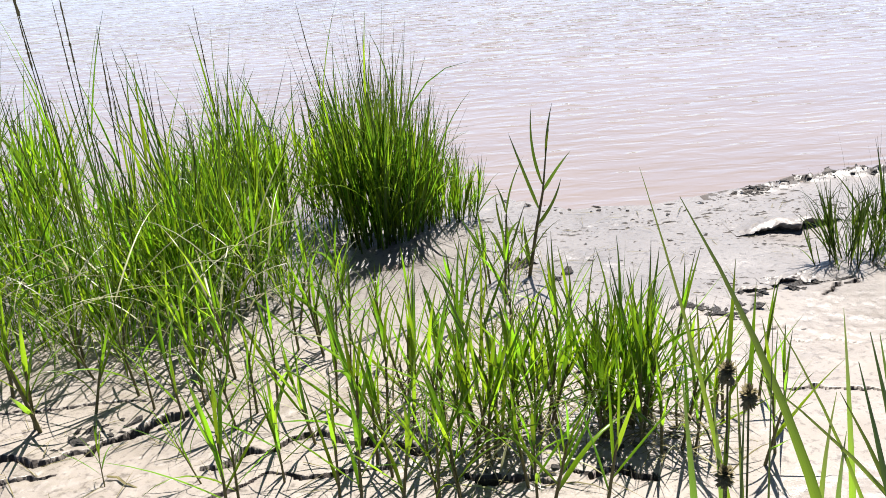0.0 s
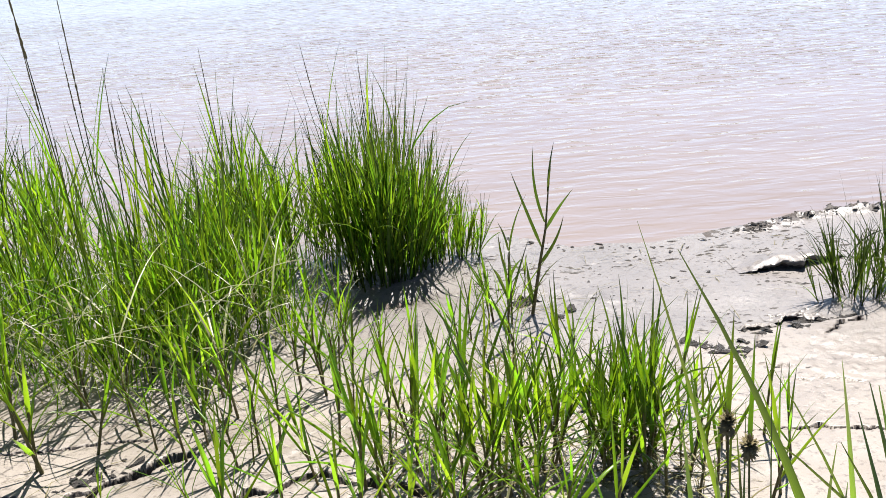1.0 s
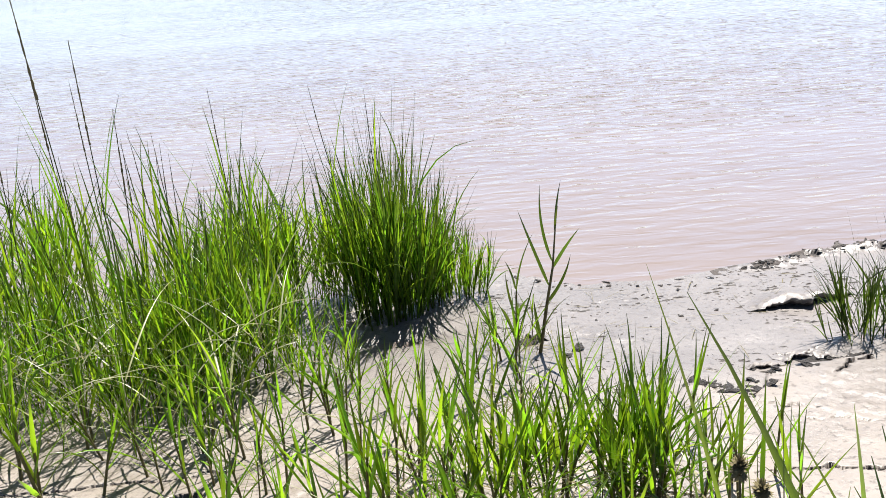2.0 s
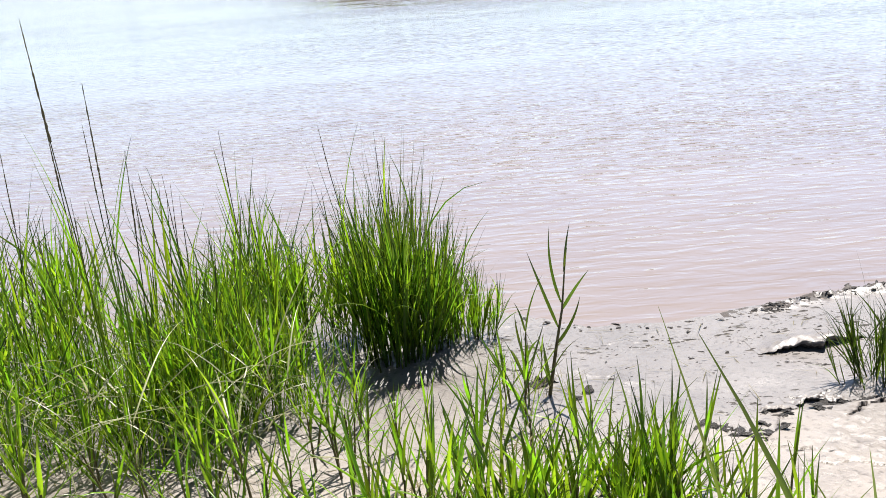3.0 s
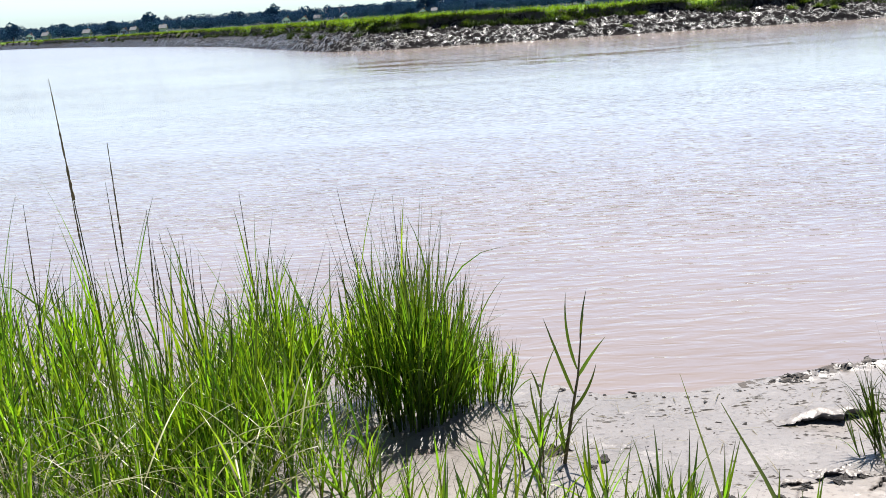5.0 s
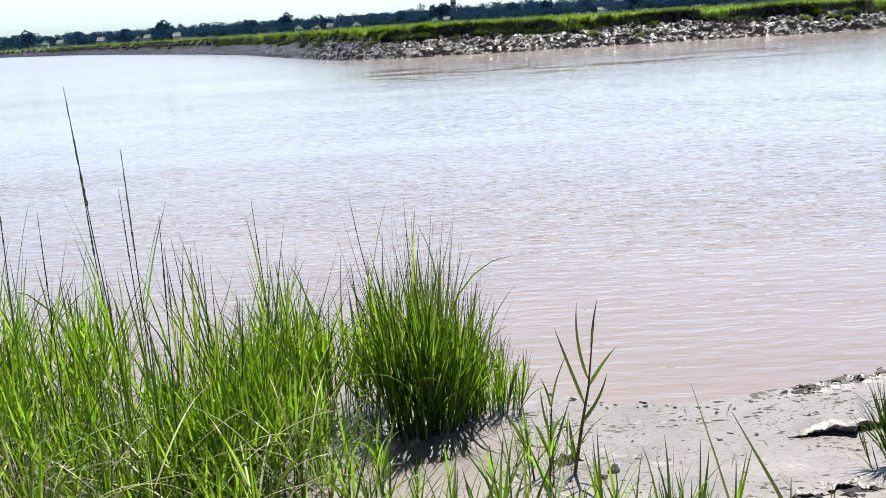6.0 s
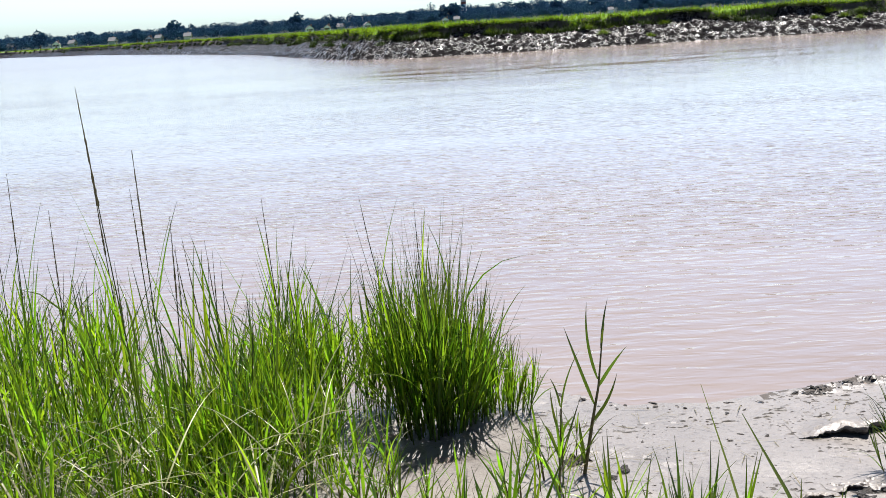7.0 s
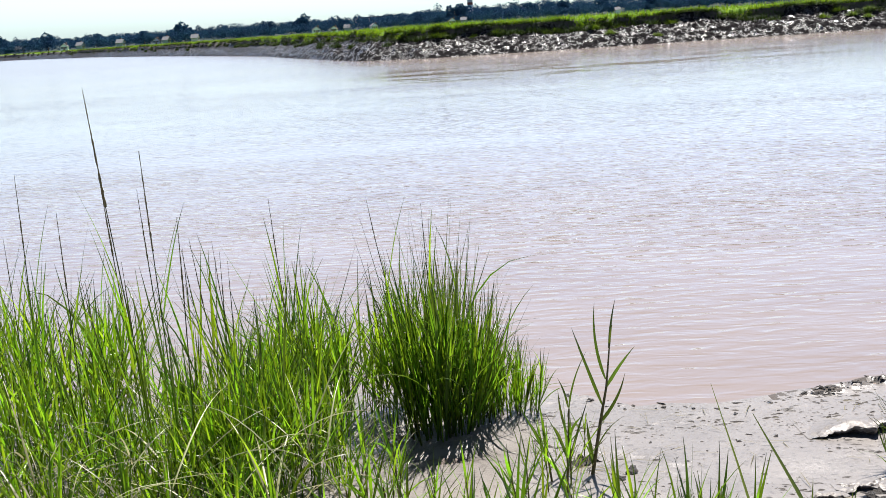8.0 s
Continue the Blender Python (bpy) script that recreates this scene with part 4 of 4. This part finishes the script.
# ---- loose clods and flakes of mud ----
def clod_mesh(seed, flat):
    bm = bmesh.new()
    bmesh.ops.create_icosphere(bm, subdivisions=2, radius=1.0)
    for v in bm.verts:
        q = v.co * 1.3 + Vector((seed * 9.1, 0, 0))
        v.co *= 0.7 + 0.7 * noise.noise(q) + 0.5 * noise.noise(q * 2.9)
        v.co.z = v.co.z * flat + 0.5 * flat * noise.noise(q * 2.3)
    me = bpy.data.meshes.new("mud_clod")
    bm.to_mesh(me)
    bm.free()
    me.materials.append(CLOD)
    return me


CLODS = [clod_mesh(k, 0.2 + 0.14 * (k % 3)) for k in range(8)]


def strew(count, line, spread, lo, hi, seed, label):
    r = np.random.default_rng(seed)
    for k in range(count):
        j = int(r.integers(len(line) - 1))
        t = r.random()
        x = line[j][0] * (1 - t) + line[j + 1][0] * t + r.normal(0, spread)
        y = line[j][1] * (1 - t) + line[j + 1][1] * t + r.normal(0, spread * 0.8)
        s = lo + (hi - lo) * r.random() ** 2
        ob = new("mud_clod", CLODS[int(r.integers(len(CLODS)))])
        ob.matrix_world = pose(x, y, on_mud(x, y) + s * 0.1, r.normal(0, 12), r.normal(0, 12), r.normal(0, 45)) @ Matrix.Diagonal((s * r.uniform(0.8, 3.2), s, s, 1))
        tagged(ob, label, "mud clod", "mud clods")


strew(120, [(1.70, 4.56), (1.85, 4.6), (2.0, 4.66), (2.25, 4.72), (2.6, 4.7)], 0.03, 0.004, 0.013, 121, "small dark wet mud clod on the shore ridge")
strew(36, [(0.45, 4.7), (0.82, 4.55), (1.24, 4.45), (1.7, 4.5)], 0.06, 0.005, 0.014, 122, "small dark mud flake by the waterline")
strew(84, [(1.0, 3.28), (1.1, 3.2), (1.17, 3.1), (1.3, 3.3), (1.53, 3.36), (1.75, 3.42)], 0.035, 0.006, 0.022, 123, "dark mud clod along a broken mud step")
strew(40, [(0.3, 3.9), (0.7, 3.8), (1.1, 3.9), (1.5, 4.2)], 0.2, 0.003, 0.009, 124, "small dark mud flake on smooth mud")
strew(22, [(-1.1, 2.58), (-0.9, 2.64), (-0.8, 2.72)], 0.03, 0.006, 0.02, 125, "dark mud clod in a crack")
strew(24, [(-1.14, 2.64), (-1.02, 2.66), (-0.95, 2.68)], 0.03, 0.006, 0.02, 127, "small mud crumb beside a crack")
strew(20, [(0.1, 2.2), (0.5, 2.2), (0.8, 2.3)], 0.08, 0.006, 0.016, 126, "dark mud clod under the grass")
# by the reed these dark lumps stand in for holes in the mud
for x, y, s in [(0.66, 3.71, 0.03), (0.47, 3.83, 0.035), (0.60, 3.64, 0.02), (1.03, 3.29, 0.026), (1.13, 3.2, 0.024)]:
    ob = new("mud_clod", CLODS[int(100 * x) % 8])
    ob.matrix_world = pose(x, y, on_mud(x, y) + s * 0.2, 8, -6, 40 * x) @ Matrix.Diagonal((s * 1.4, s, s, 1))
    tagged(ob, "large dark mud lump, beside the reed standing for a hole", "mud clod", "mud clods")


def build_crumbs():
    """Fine flakes and crumbs of mud, in drifts over the flat."""
    r = np.random.default_rng(140)
    x, y = r.uniform(0.25, 2.8, 9000), r.uniform(2.6, 4.6, 9000)
    drift = fbm(x * 1.7, y * 2.6, 3, 141)
    keep = (r.random(9000) < smooth(0.5, 0.66, drift) * 0.55 + 0.02) & (y < near_shore(x) - 0.05)
    x, y = x[keep], y[keep]
    n, sides = len(x), 7
    size = 0.0025 + 0.009 * r.random(n) ** 3
    a = np.arange(sides)[None] * 2 * np.pi / sides + r.random((n, 1)) * 6
    rad = size[:, None] * r.uniform(0.45, 1.3, (n, sides))
    px, py = x[:, None] + rad * np.cos(a) * r.uniform(1.0, 3.0, (n, 1)), y[:, None] + rad * np.sin(a)
    z = on_mud(px.ravel(), py.ravel()).reshape(px.shape)
    ring = np.stack([px, py, z - 0.001 + 0.25 * size[:, None] * r.random((n, sides))], -1)
    peak = np.stack([x, y, on_mud(x, y) + size * r.uniform(0.3, 0.7, n)], -1)[:, None]
    v = np.concatenate([ring, peak], 1).reshape(-1, 3)
    k = np.arange(sides)[None]
    o = (np.arange(n) * (sides + 1))[:, None]
    f = np.stack([o + k, o + (k + 1) % sides, o + sides + 0 * k], -1).reshape(-1, 3)
    me = mesh_of("mud_crumbs", v, f, smooth_faces=False)
    me.materials.append(CLOD)
    tagged(new("mud_crumbs", me), "fine dark crumbs and flakes drifted over the mud", "mud crumbs", kind="stuff")


build_crumbs()


def build_dead_leaves():
    """Bent dead leaves at the foot of the tussocks."""
    r = np.random.default_rng(201)
    feet = np.array([(0.19, 2.25), (0.30, 2.40), (0.50, 2.40), (0.62, 2.44), (0.70, 2.28), (0.0, 2.45), (-0.1, 2.7), (0.3, 2.9)])
    for name, mat, count, label in (("dead_leaf", STRAW, 90, "pale bent dead leaves under the tussocks"), ("rotten_leaf", STEM, 160, "dark rotten leaves under the tussocks")):
        c = feet[r.integers(0, len(feet), count)] + r.normal(0, 0.08, (count, 2))
        p = np.stack([c[:, 0], c[:, 1], on_mud(c[:, 0], c[:, 1]) + r.uniform(0.0, 0.12, count)], -1)
        me = mesh_of(name, *ribbons(p, r.random(count) * 6.28, np.radians(r.uniform(35, 80, count)), np.radians(r.uniform(10, 80, count)), r.uniform(0.1, 0.3, count), r.uniform(0.004, 0.009, count), 6, 0.5))
        me.materials.append(mat)
        tagged(new(name, me), label, "grass", kind="stuff")


build_dead_leaves()
twig = new("twig", mesh_of("twig", *join(tubes((0, 0, 0.012), (0.06, -0.05, 0.02), 0.005, 0.004, 6, (0.004, 0.006, 0.003)), tubes((0.06, -0.05, 0.02), (0.15, -0.1, 0.01), 0.004, 0.002, 6))))
twig.data.materials.append(STEM)
twig.location = (-0.92, 2.37, on_mud(-0.92, 2.37))
tagged(twig, "short dark broken twig lying on mud", "twig")


def build_slab(x, y, w, d, rise, seed):
    """A plate of firm mud whose near edge has broken off and stands clear of the flat below."""
    r = np.random.default_rng(seed)
    root_z = on_mud(x, y)
    nx, ny = 44, 18
    u, v = np.meshgrid(np.linspace(-1, 1, nx), np.linspace(0, 1, ny))
    front = 0.9 * (fbm(u * 3 + seed, u * 0, 5, seed) - 0.5) + 0.2 * u ** 2
    X = x + w * u
    Y = y + d * (front + v * (1 - front))
    prof = rise * (1 - smooth(0.15, 1.0, v)) * (1 - smooth(0.25, 1.0, np.abs(u))) * (0.5 + fbm(u * 5, v * 2, 3, seed + 4))
    Zt = on_mud(X.ravel(), Y.ravel()).reshape(X.shape) + prof * (0.6 + 0.9 * fbm(X * 22, Y * 40, 4, seed + 2)) + 0.002 + 0.02 * (prof > 0.002) * (fbm(X * 45, Y * 70, 4, seed + 6) - 0.5)
    top = np.stack([X, Y, Zt], -1).reshape(-1, 3)
    low = np.stack([X[0], Y[0] + 0.05 * d, Zt[0] - 0.55 * prof[0]], -1)
    inn = np.stack([X[0], Y[0] + 0.35 * d, np.full(nx, root_z - 0.03)], -1)
    verts = np.concatenate([top, low, inn])
    f = grid_faces(ny, nx).tolist()
    a, b = nx * ny, nx * ny + nx
    f += [[k + 1, k, a + k, a + k + 1] for k in range(nx - 1)] + [[a + k + 1, a + k, b + k, b + k + 1] for k in range(nx - 1)]
    me = mesh_of("mud_slab", verts, f)
    me.materials.append(MUD)
    me.materials.append(SHADE_AND_CRUMB_MUD)
    # faces under the overhang are coloured dark, painting the shade below it
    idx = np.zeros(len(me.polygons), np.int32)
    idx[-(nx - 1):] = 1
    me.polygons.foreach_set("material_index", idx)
    ob = new("mud_slab", me)
    return tagged(ob, "pale broken mud plate with a dark undercut edge", "mud slab")


build_slab(1.75, 3.98, 0.27, 0.2, 0.036, 5)
build_slab(1.52, 3.40, 0.13, 0.10, 0.015, 8)
build_slab(1.34, 3.36, 0.08, 0.07, 0.012, 14)
build_slab(0.49, 3.84, 0.07, 0.06, 0.028, 11)


def build_litter():
    """Thin dead stems and roots lying on the mud."""
    r = np.random.default_rng(131)
    tussocks = np.array([(0.19, 2.25), (0.30, 2.40), (0.50, 2.40), (0.62, 2.44), (0.70, 2.28), (0.0, 2.45), (0.45, 3.75)])
    c = tussocks[r.integers(0, len(tussocks), 420)] + r.normal(0, 0.09, (420, 2))
    x = np.concatenate([r.uniform(-1.5, 1.0, 190), r.uniform(0.4, 2.0, 70), c[:, 0]])
    y = np.concatenate([r.uniform(2.1, 3.3, 190), r.uniform(3.3, 4.5, 70), c[:, 1]])
    n = len(x)
    p = np.stack([x, y, on_mud(x, y) + 0.005 + np.where(np.arange(n) > 260, 0.03 * r.random(n), 0)], -1)
    v = ribbons(p, r.random(n) * 6.28, np.radians(np.where(np.arange(n) > 260, r.uniform(50, 95, n), r.uniform(80, 90, n))), np.radians(r.uniform(0, 12, n)), r.uniform(0.03, 0.17, n), r.uniform(0.002, 0.005, n), 4)
    me = mesh_of("plant_litter", *v)
    me.materials.append(STEM)
    tagged(new("plant_litter", me), "thin dead stems and roots strewn on mud", "litter", kind="stuff")


build_litter()


# ---- the far side: woods, houses, tower ----
def crown_arrays(r, centre, height, width, leaves):
    """Leaf clumps of an uneven crown."""
    lobes = r.normal(0, 1, (6, 3)) * (0.21 * width, 0.21 * width, 0.13 * height) + np.array(centre) + (0, 0, 0.58 * height)
    size = r.uniform(0.2, 0.33, 6)
    k = r.integers(0, 6, leaves)
    d = r.normal(0, 1, (leaves, 3))
    d /= np.linalg.norm(d, axis=1)[:, None]
    p = lobes[k] + d * (size[k] * r.uniform(0.7, 1.05, leaves))[:, None] * (width, width, height * 0.8)
    p[:, 2] = np.maximum(p[:, 2], centre[2] + 0.08 * height)
    a, b = r.normal(0, 1, (leaves, 3)), r.normal(0, 1, (leaves, 3))
    s = (0.03 * height * r.uniform(0.5, 1.4, leaves))[:, None]
    a, b = a / np.linalg.norm(a, axis=1)[:, None] * s, b / np.linalg.norm(b, axis=1)[:, None] * s
    v = np.stack([p - a - b, p + a - b, p + a + b, p - a + b], 1).reshape(-1, 3)
    f = np.arange(leaves * 4).reshape(-1, 4)
    uv = np.tile(np.array([[0, 0.3], [1, 0.3], [1, 0.6], [0, 0.6]]), (leaves, 1))
    return v, f, uv


def land_height(x, y):
    return 1.82 + float(smooth(555, 840, y) * (3 + 7 * smooth(-200, 300, x)))


def build_woods():
    r = np.random.default_rng(141)
    sets = []
    for _ in range(620):
        y = r.uniform(575, 820)
        x = r.uniform(-0.5, 0.52) * y
        h = r.uniform(6.5, 9.5)
        sets.append(crown_arrays(r, (x, y, land_height(x, y) - 0.5), h, h * r.uniform(0.8, 1.2), 420))
    for _ in range(420):
        y = r.uniform(562, 612)
        x = r.uniform(-0.5, 0.52) * y
        h = r.uniform(5.5, 8.5)
        sets.append(crown_arrays(r, (x, y, land_height(x, y) - 0.5), h, h * r.uniform(0.9, 1.3), 360))
    for _ in range(160):
        y = r.uniform(556, 600)
        x = r.uniform(-0.5, 0.52) * y
        h = r.uniform(3, 7)
        sets.append(crown_arrays(r, (x, y, land_height(x, y) - 0.5), h, h * 1.2, 200))
    me = mesh_of("woods", *join(*sets), smooth_faces=False)
    me.materials.append(HAZED_FOLIAGE)
    tagged(new("woods", me), "broadleaf woods behind the marsh, tinted dark blue for haze", "woods", kind="stuff")


build_woods()


def build_tree(seed, h):
    r = np.random.default_rng(seed)
    root = new("tree")
    part("trunk", mesh_of("trunk", *join(tubes((0, 0, -0.5), (0.1, 0, 0.6 * h), 0.03 * h, 0.012 * h, 7),
                                         *[tubes((0.05, 0, 0.3 * h), (0.25 * h * math.cos(a), 0.25 * h * math.sin(a), 0.62 * h), 0.012 * h, 0.004 * h, 5) for a in (0.3, 2.2, 4.4)])), BARK, root)
    part("crown", mesh_of("crown", *crown_arrays(r, (0, 0, 0), h, h * 0.8, 1300), smooth_faces=False), HAZED_FOLIAGE, root)
    return tagged(root, "broadleaf tree on the far shore, tinted dark blue for haze", "tree", "trees on the far shore")


tree_kinds = [build_tree(151 + k, 9 + 1.5 * k) for k in range(3)]
tree_spots = [(8.0, 590, 1.35), (11.5, 592, 1.15), (-232, 585, 1.0), (-205, 590, 1.0), (-176, 588, 0.9), (-150, 580, 1.1), (-128, 590, 1.05), (-101, 585, 1.0), (-84, 590, 1.1), (-58, 585, 0.9),
              (-30, 590, 0.9), (-12, 585, 0.8), (30, 590, 0.95), (52, 588, 1.05), (70, 590, 1.0), (93, 585, 1.1), (120, 580, 1.1), (150, 586, 1.1), (185, 588, 1.2), (220, 580, 1.2), (-260, 590, 1.0)]
for k, (x, y, s) in enumerate(tree_spots):
    m = pose(x, y, land_height(x, y), 0, 0, 47 * k) @ Matrix.Scale(s, 4)
    if k < 3:
        tree_kinds[k].matrix_world = m
    else:
        src = tree_kinds[k % 3]
        keep = src.scale.copy()
        src.scale = (1, 1, 1)
        copy_thing(src, m)
        src.scale = keep


def box_bm(x0, y0, z0, x1, y1, z1):
    bm = bmesh.new()
    bmesh.ops.create_cube(bm, size=1.0, matrix=Matrix.Translation(((x0 + x1) / 2, (y0 + y1) / 2, (z0 + z1) / 2)) @ Matrix.Diagonal((x1 - x0, y1 - y0, z1 - z0, 1)))
    return bm


PANE = plain_material("dark_pane", (0.03, 0.04, 0.05), 0.1, 0.2, 1)
# siding colours, dimmed and cooled to paint in distance haze
HAZED_WALL_TONES = [plain_material("white_siding", (0.62, 0.64, 0.68), 0.7, 0.08, 2), plain_material("grey_siding", (0.2, 0.23, 0.28), 0.7, 0.1, 2), plain_material("tan_siding", (0.4, 0.38, 0.38), 0.7, 0.1, 2)]
ROOF_TONES = [plain_material("grey_roof", (0.13, 0.13, 0.14), 0.85, 0.2, 2), plain_material("brown_roof", (0.16, 0.12, 0.1), 0.85, 0.2, 2)]


def build_house(x, y, w, turn, wall, roof, label):
    root = new("house")
    d, h, rise = w * 0.75, 2.3, w * 0.36
    bm = bmesh.new()
    pts = [(-w / 2, 0), (w / 2, 0), (w / 2, h), (0, h + rise), (-w / 2, h)]
    front = [bm.verts.new((px, -d / 2, pz)) for px, pz in pts]
    back = [bm.verts.new((px, d / 2, pz)) for px, pz in pts]
    bm.faces.new(front)
    bm.faces.new(back[::-1])
    for a in range(5):
        b = (a + 1) % 5
        bm.faces.new((front[b], front[a], back[a], back[b]))
    body = part("wall", bm, wall, root)
    bm = bmesh.new()
    t = 0.25
    for sgn in (-1, 1):
        ex, ez = sgn * (w / 2 + 0.4), h - 0.4 * rise / (w / 2)
        lo = [bm.verts.new((px, py, pz)) for px, pz in ((0, h + rise), (ex, ez)) for py in (-d / 2 - 0.4, d / 2 + 0.4)]
        up = [bm.verts.new((v.co.x, v.co.y, v.co.z + t)) for v in lo]
        for q in ((lo[0], lo[1], lo[3], lo[2]), (up[0], up[2], up[3], up[1]), (lo[0], lo[2], up[2], up[0]), (lo[1], up[1], up[3], lo[3]), (lo[2], lo[3], up[3], up[2])):
            bm.faces.new(q)
    rf = part("roof", bm, roof, root)
    part("chimney", box_bm(w * 0.2, -0.4, h + rise * 0.3, w * 0.2 + 0.7, 0.3, h + rise + 0.8), ROOF_TONES[1], rf)
    for wx in (-0.3, 0.28):
        win = part("window", box_bm(w * wx - 0.65, -d / 2 - 0.06, 1.0, w * wx + 0.65, -d / 2 + 0.05, 2.2), HAZED_WALL_TONES[0], root)
        part("pane", box_bm(w * wx - 0.52, -d / 2 - 0.08, 1.12, w * wx + 0.52, -d / 2 - 0.05, 2.08), PANE, win)
    part("door", box_bm(-0.5, -d / 2 - 0.06, 0, 0.5, -d / 2 + 0.05, 2.05), ROOF_TONES[1], root)
    root.matrix_world = pose(x, y, land_height(x, y) + 0.02, 0, 0, turn)
    return tagged(root, label, "house", "houses on the far shore")


for k, (u, y, w, turn, wt, rt, lift) in enumerate([
        (107, 545, 9, 10, 0, 0, 0), (135, 545, 10, 80, 1, 0, 0), (205, 548, 11, 85, 1, 0, 0), (30, 560, 12, 75, 1, 0, 0), (268, 565, 9, 0, 0, 1, 0), (285, 550, 10, 80, 1, 0, 0), (335, 545, 11, 90, 2, 0, 0),
        (545, 550, 10, 15, 0, 0, 0), (576, 548, 8, 0, 0, 1, 0), (600, 555, 11, 80, 1, 0, 0), (645, 555, 9, 20, 0, 0, 0), (780, 556, 9, 5, 0, 1, 0), (800, 555, 9, 85, 1, 0, 0), (1065, 556, 8, 85, 0, 0, 0)]):
    build_house((u - 764) / 1728 * (y + 9), y + 9, 0.42 * w, turn, HAZED_WALL_TONES[wt], ROOF_TONES[rt],
                ["white", "grey", "tan"][wt] + " wooden gabled house with a " + ["grey", "brown"][rt] + " roof")


def build_tower():
    root = new("tower")
    x, y = 18.0, 640
    z = land_height(x, y)
    shaft = HAZED_WALL_TONES[0]
    band = plain_material("rust_red_paint", (0.16, 0.05, 0.04), 0.6, 0.15, 1)
    for k, (a, b, ra, rb, mat, nm) in enumerate([(0, 10.4, 1.9, 1.75, shaft, "shaft"), (10.4, 12, 1.75, 1.72, band, "band"), (12, 14, 1.72, 1.68, HAZED_WALL_TONES[2], "shaft"), (14, 19, 1.68, 1.6, band, "band")]):
        part(nm, mesh_of(nm, *tubes((0, 0, a), (0, 0, b), ra, rb, 18)), mat, root)
    root.location = (x, y, z)
    tagged(root, "tall round white tower with rust red bands", "tower")


build_tower()


def build_hall():
    root = new("hall")
    x, y = -48.0, 720
    z = land_height(x, y) - 2.4
    w = 30
    part("wall", box_bm(-w / 2, 0, 0, w / 2, 20, 8.4), HAZED_WALL_TONES[2], root)
    part("roof", box_bm(-w / 2 - 0.6, -0.6, 8.4, w / 2 + 0.6, 20.6, 9.2), ROOF_TONES[0], root)
    for k in range(5):
        wx = -w / 2 + 1.5 + k * 5.8
        part("window", box_bm(wx, -0.1, 5.6, wx + 3, 0.05, 7.4), PANE, root)
    root.location = (x, y, z)
    tagged(root, "long low flat-roofed hall behind the trees", "building")


build_hall()
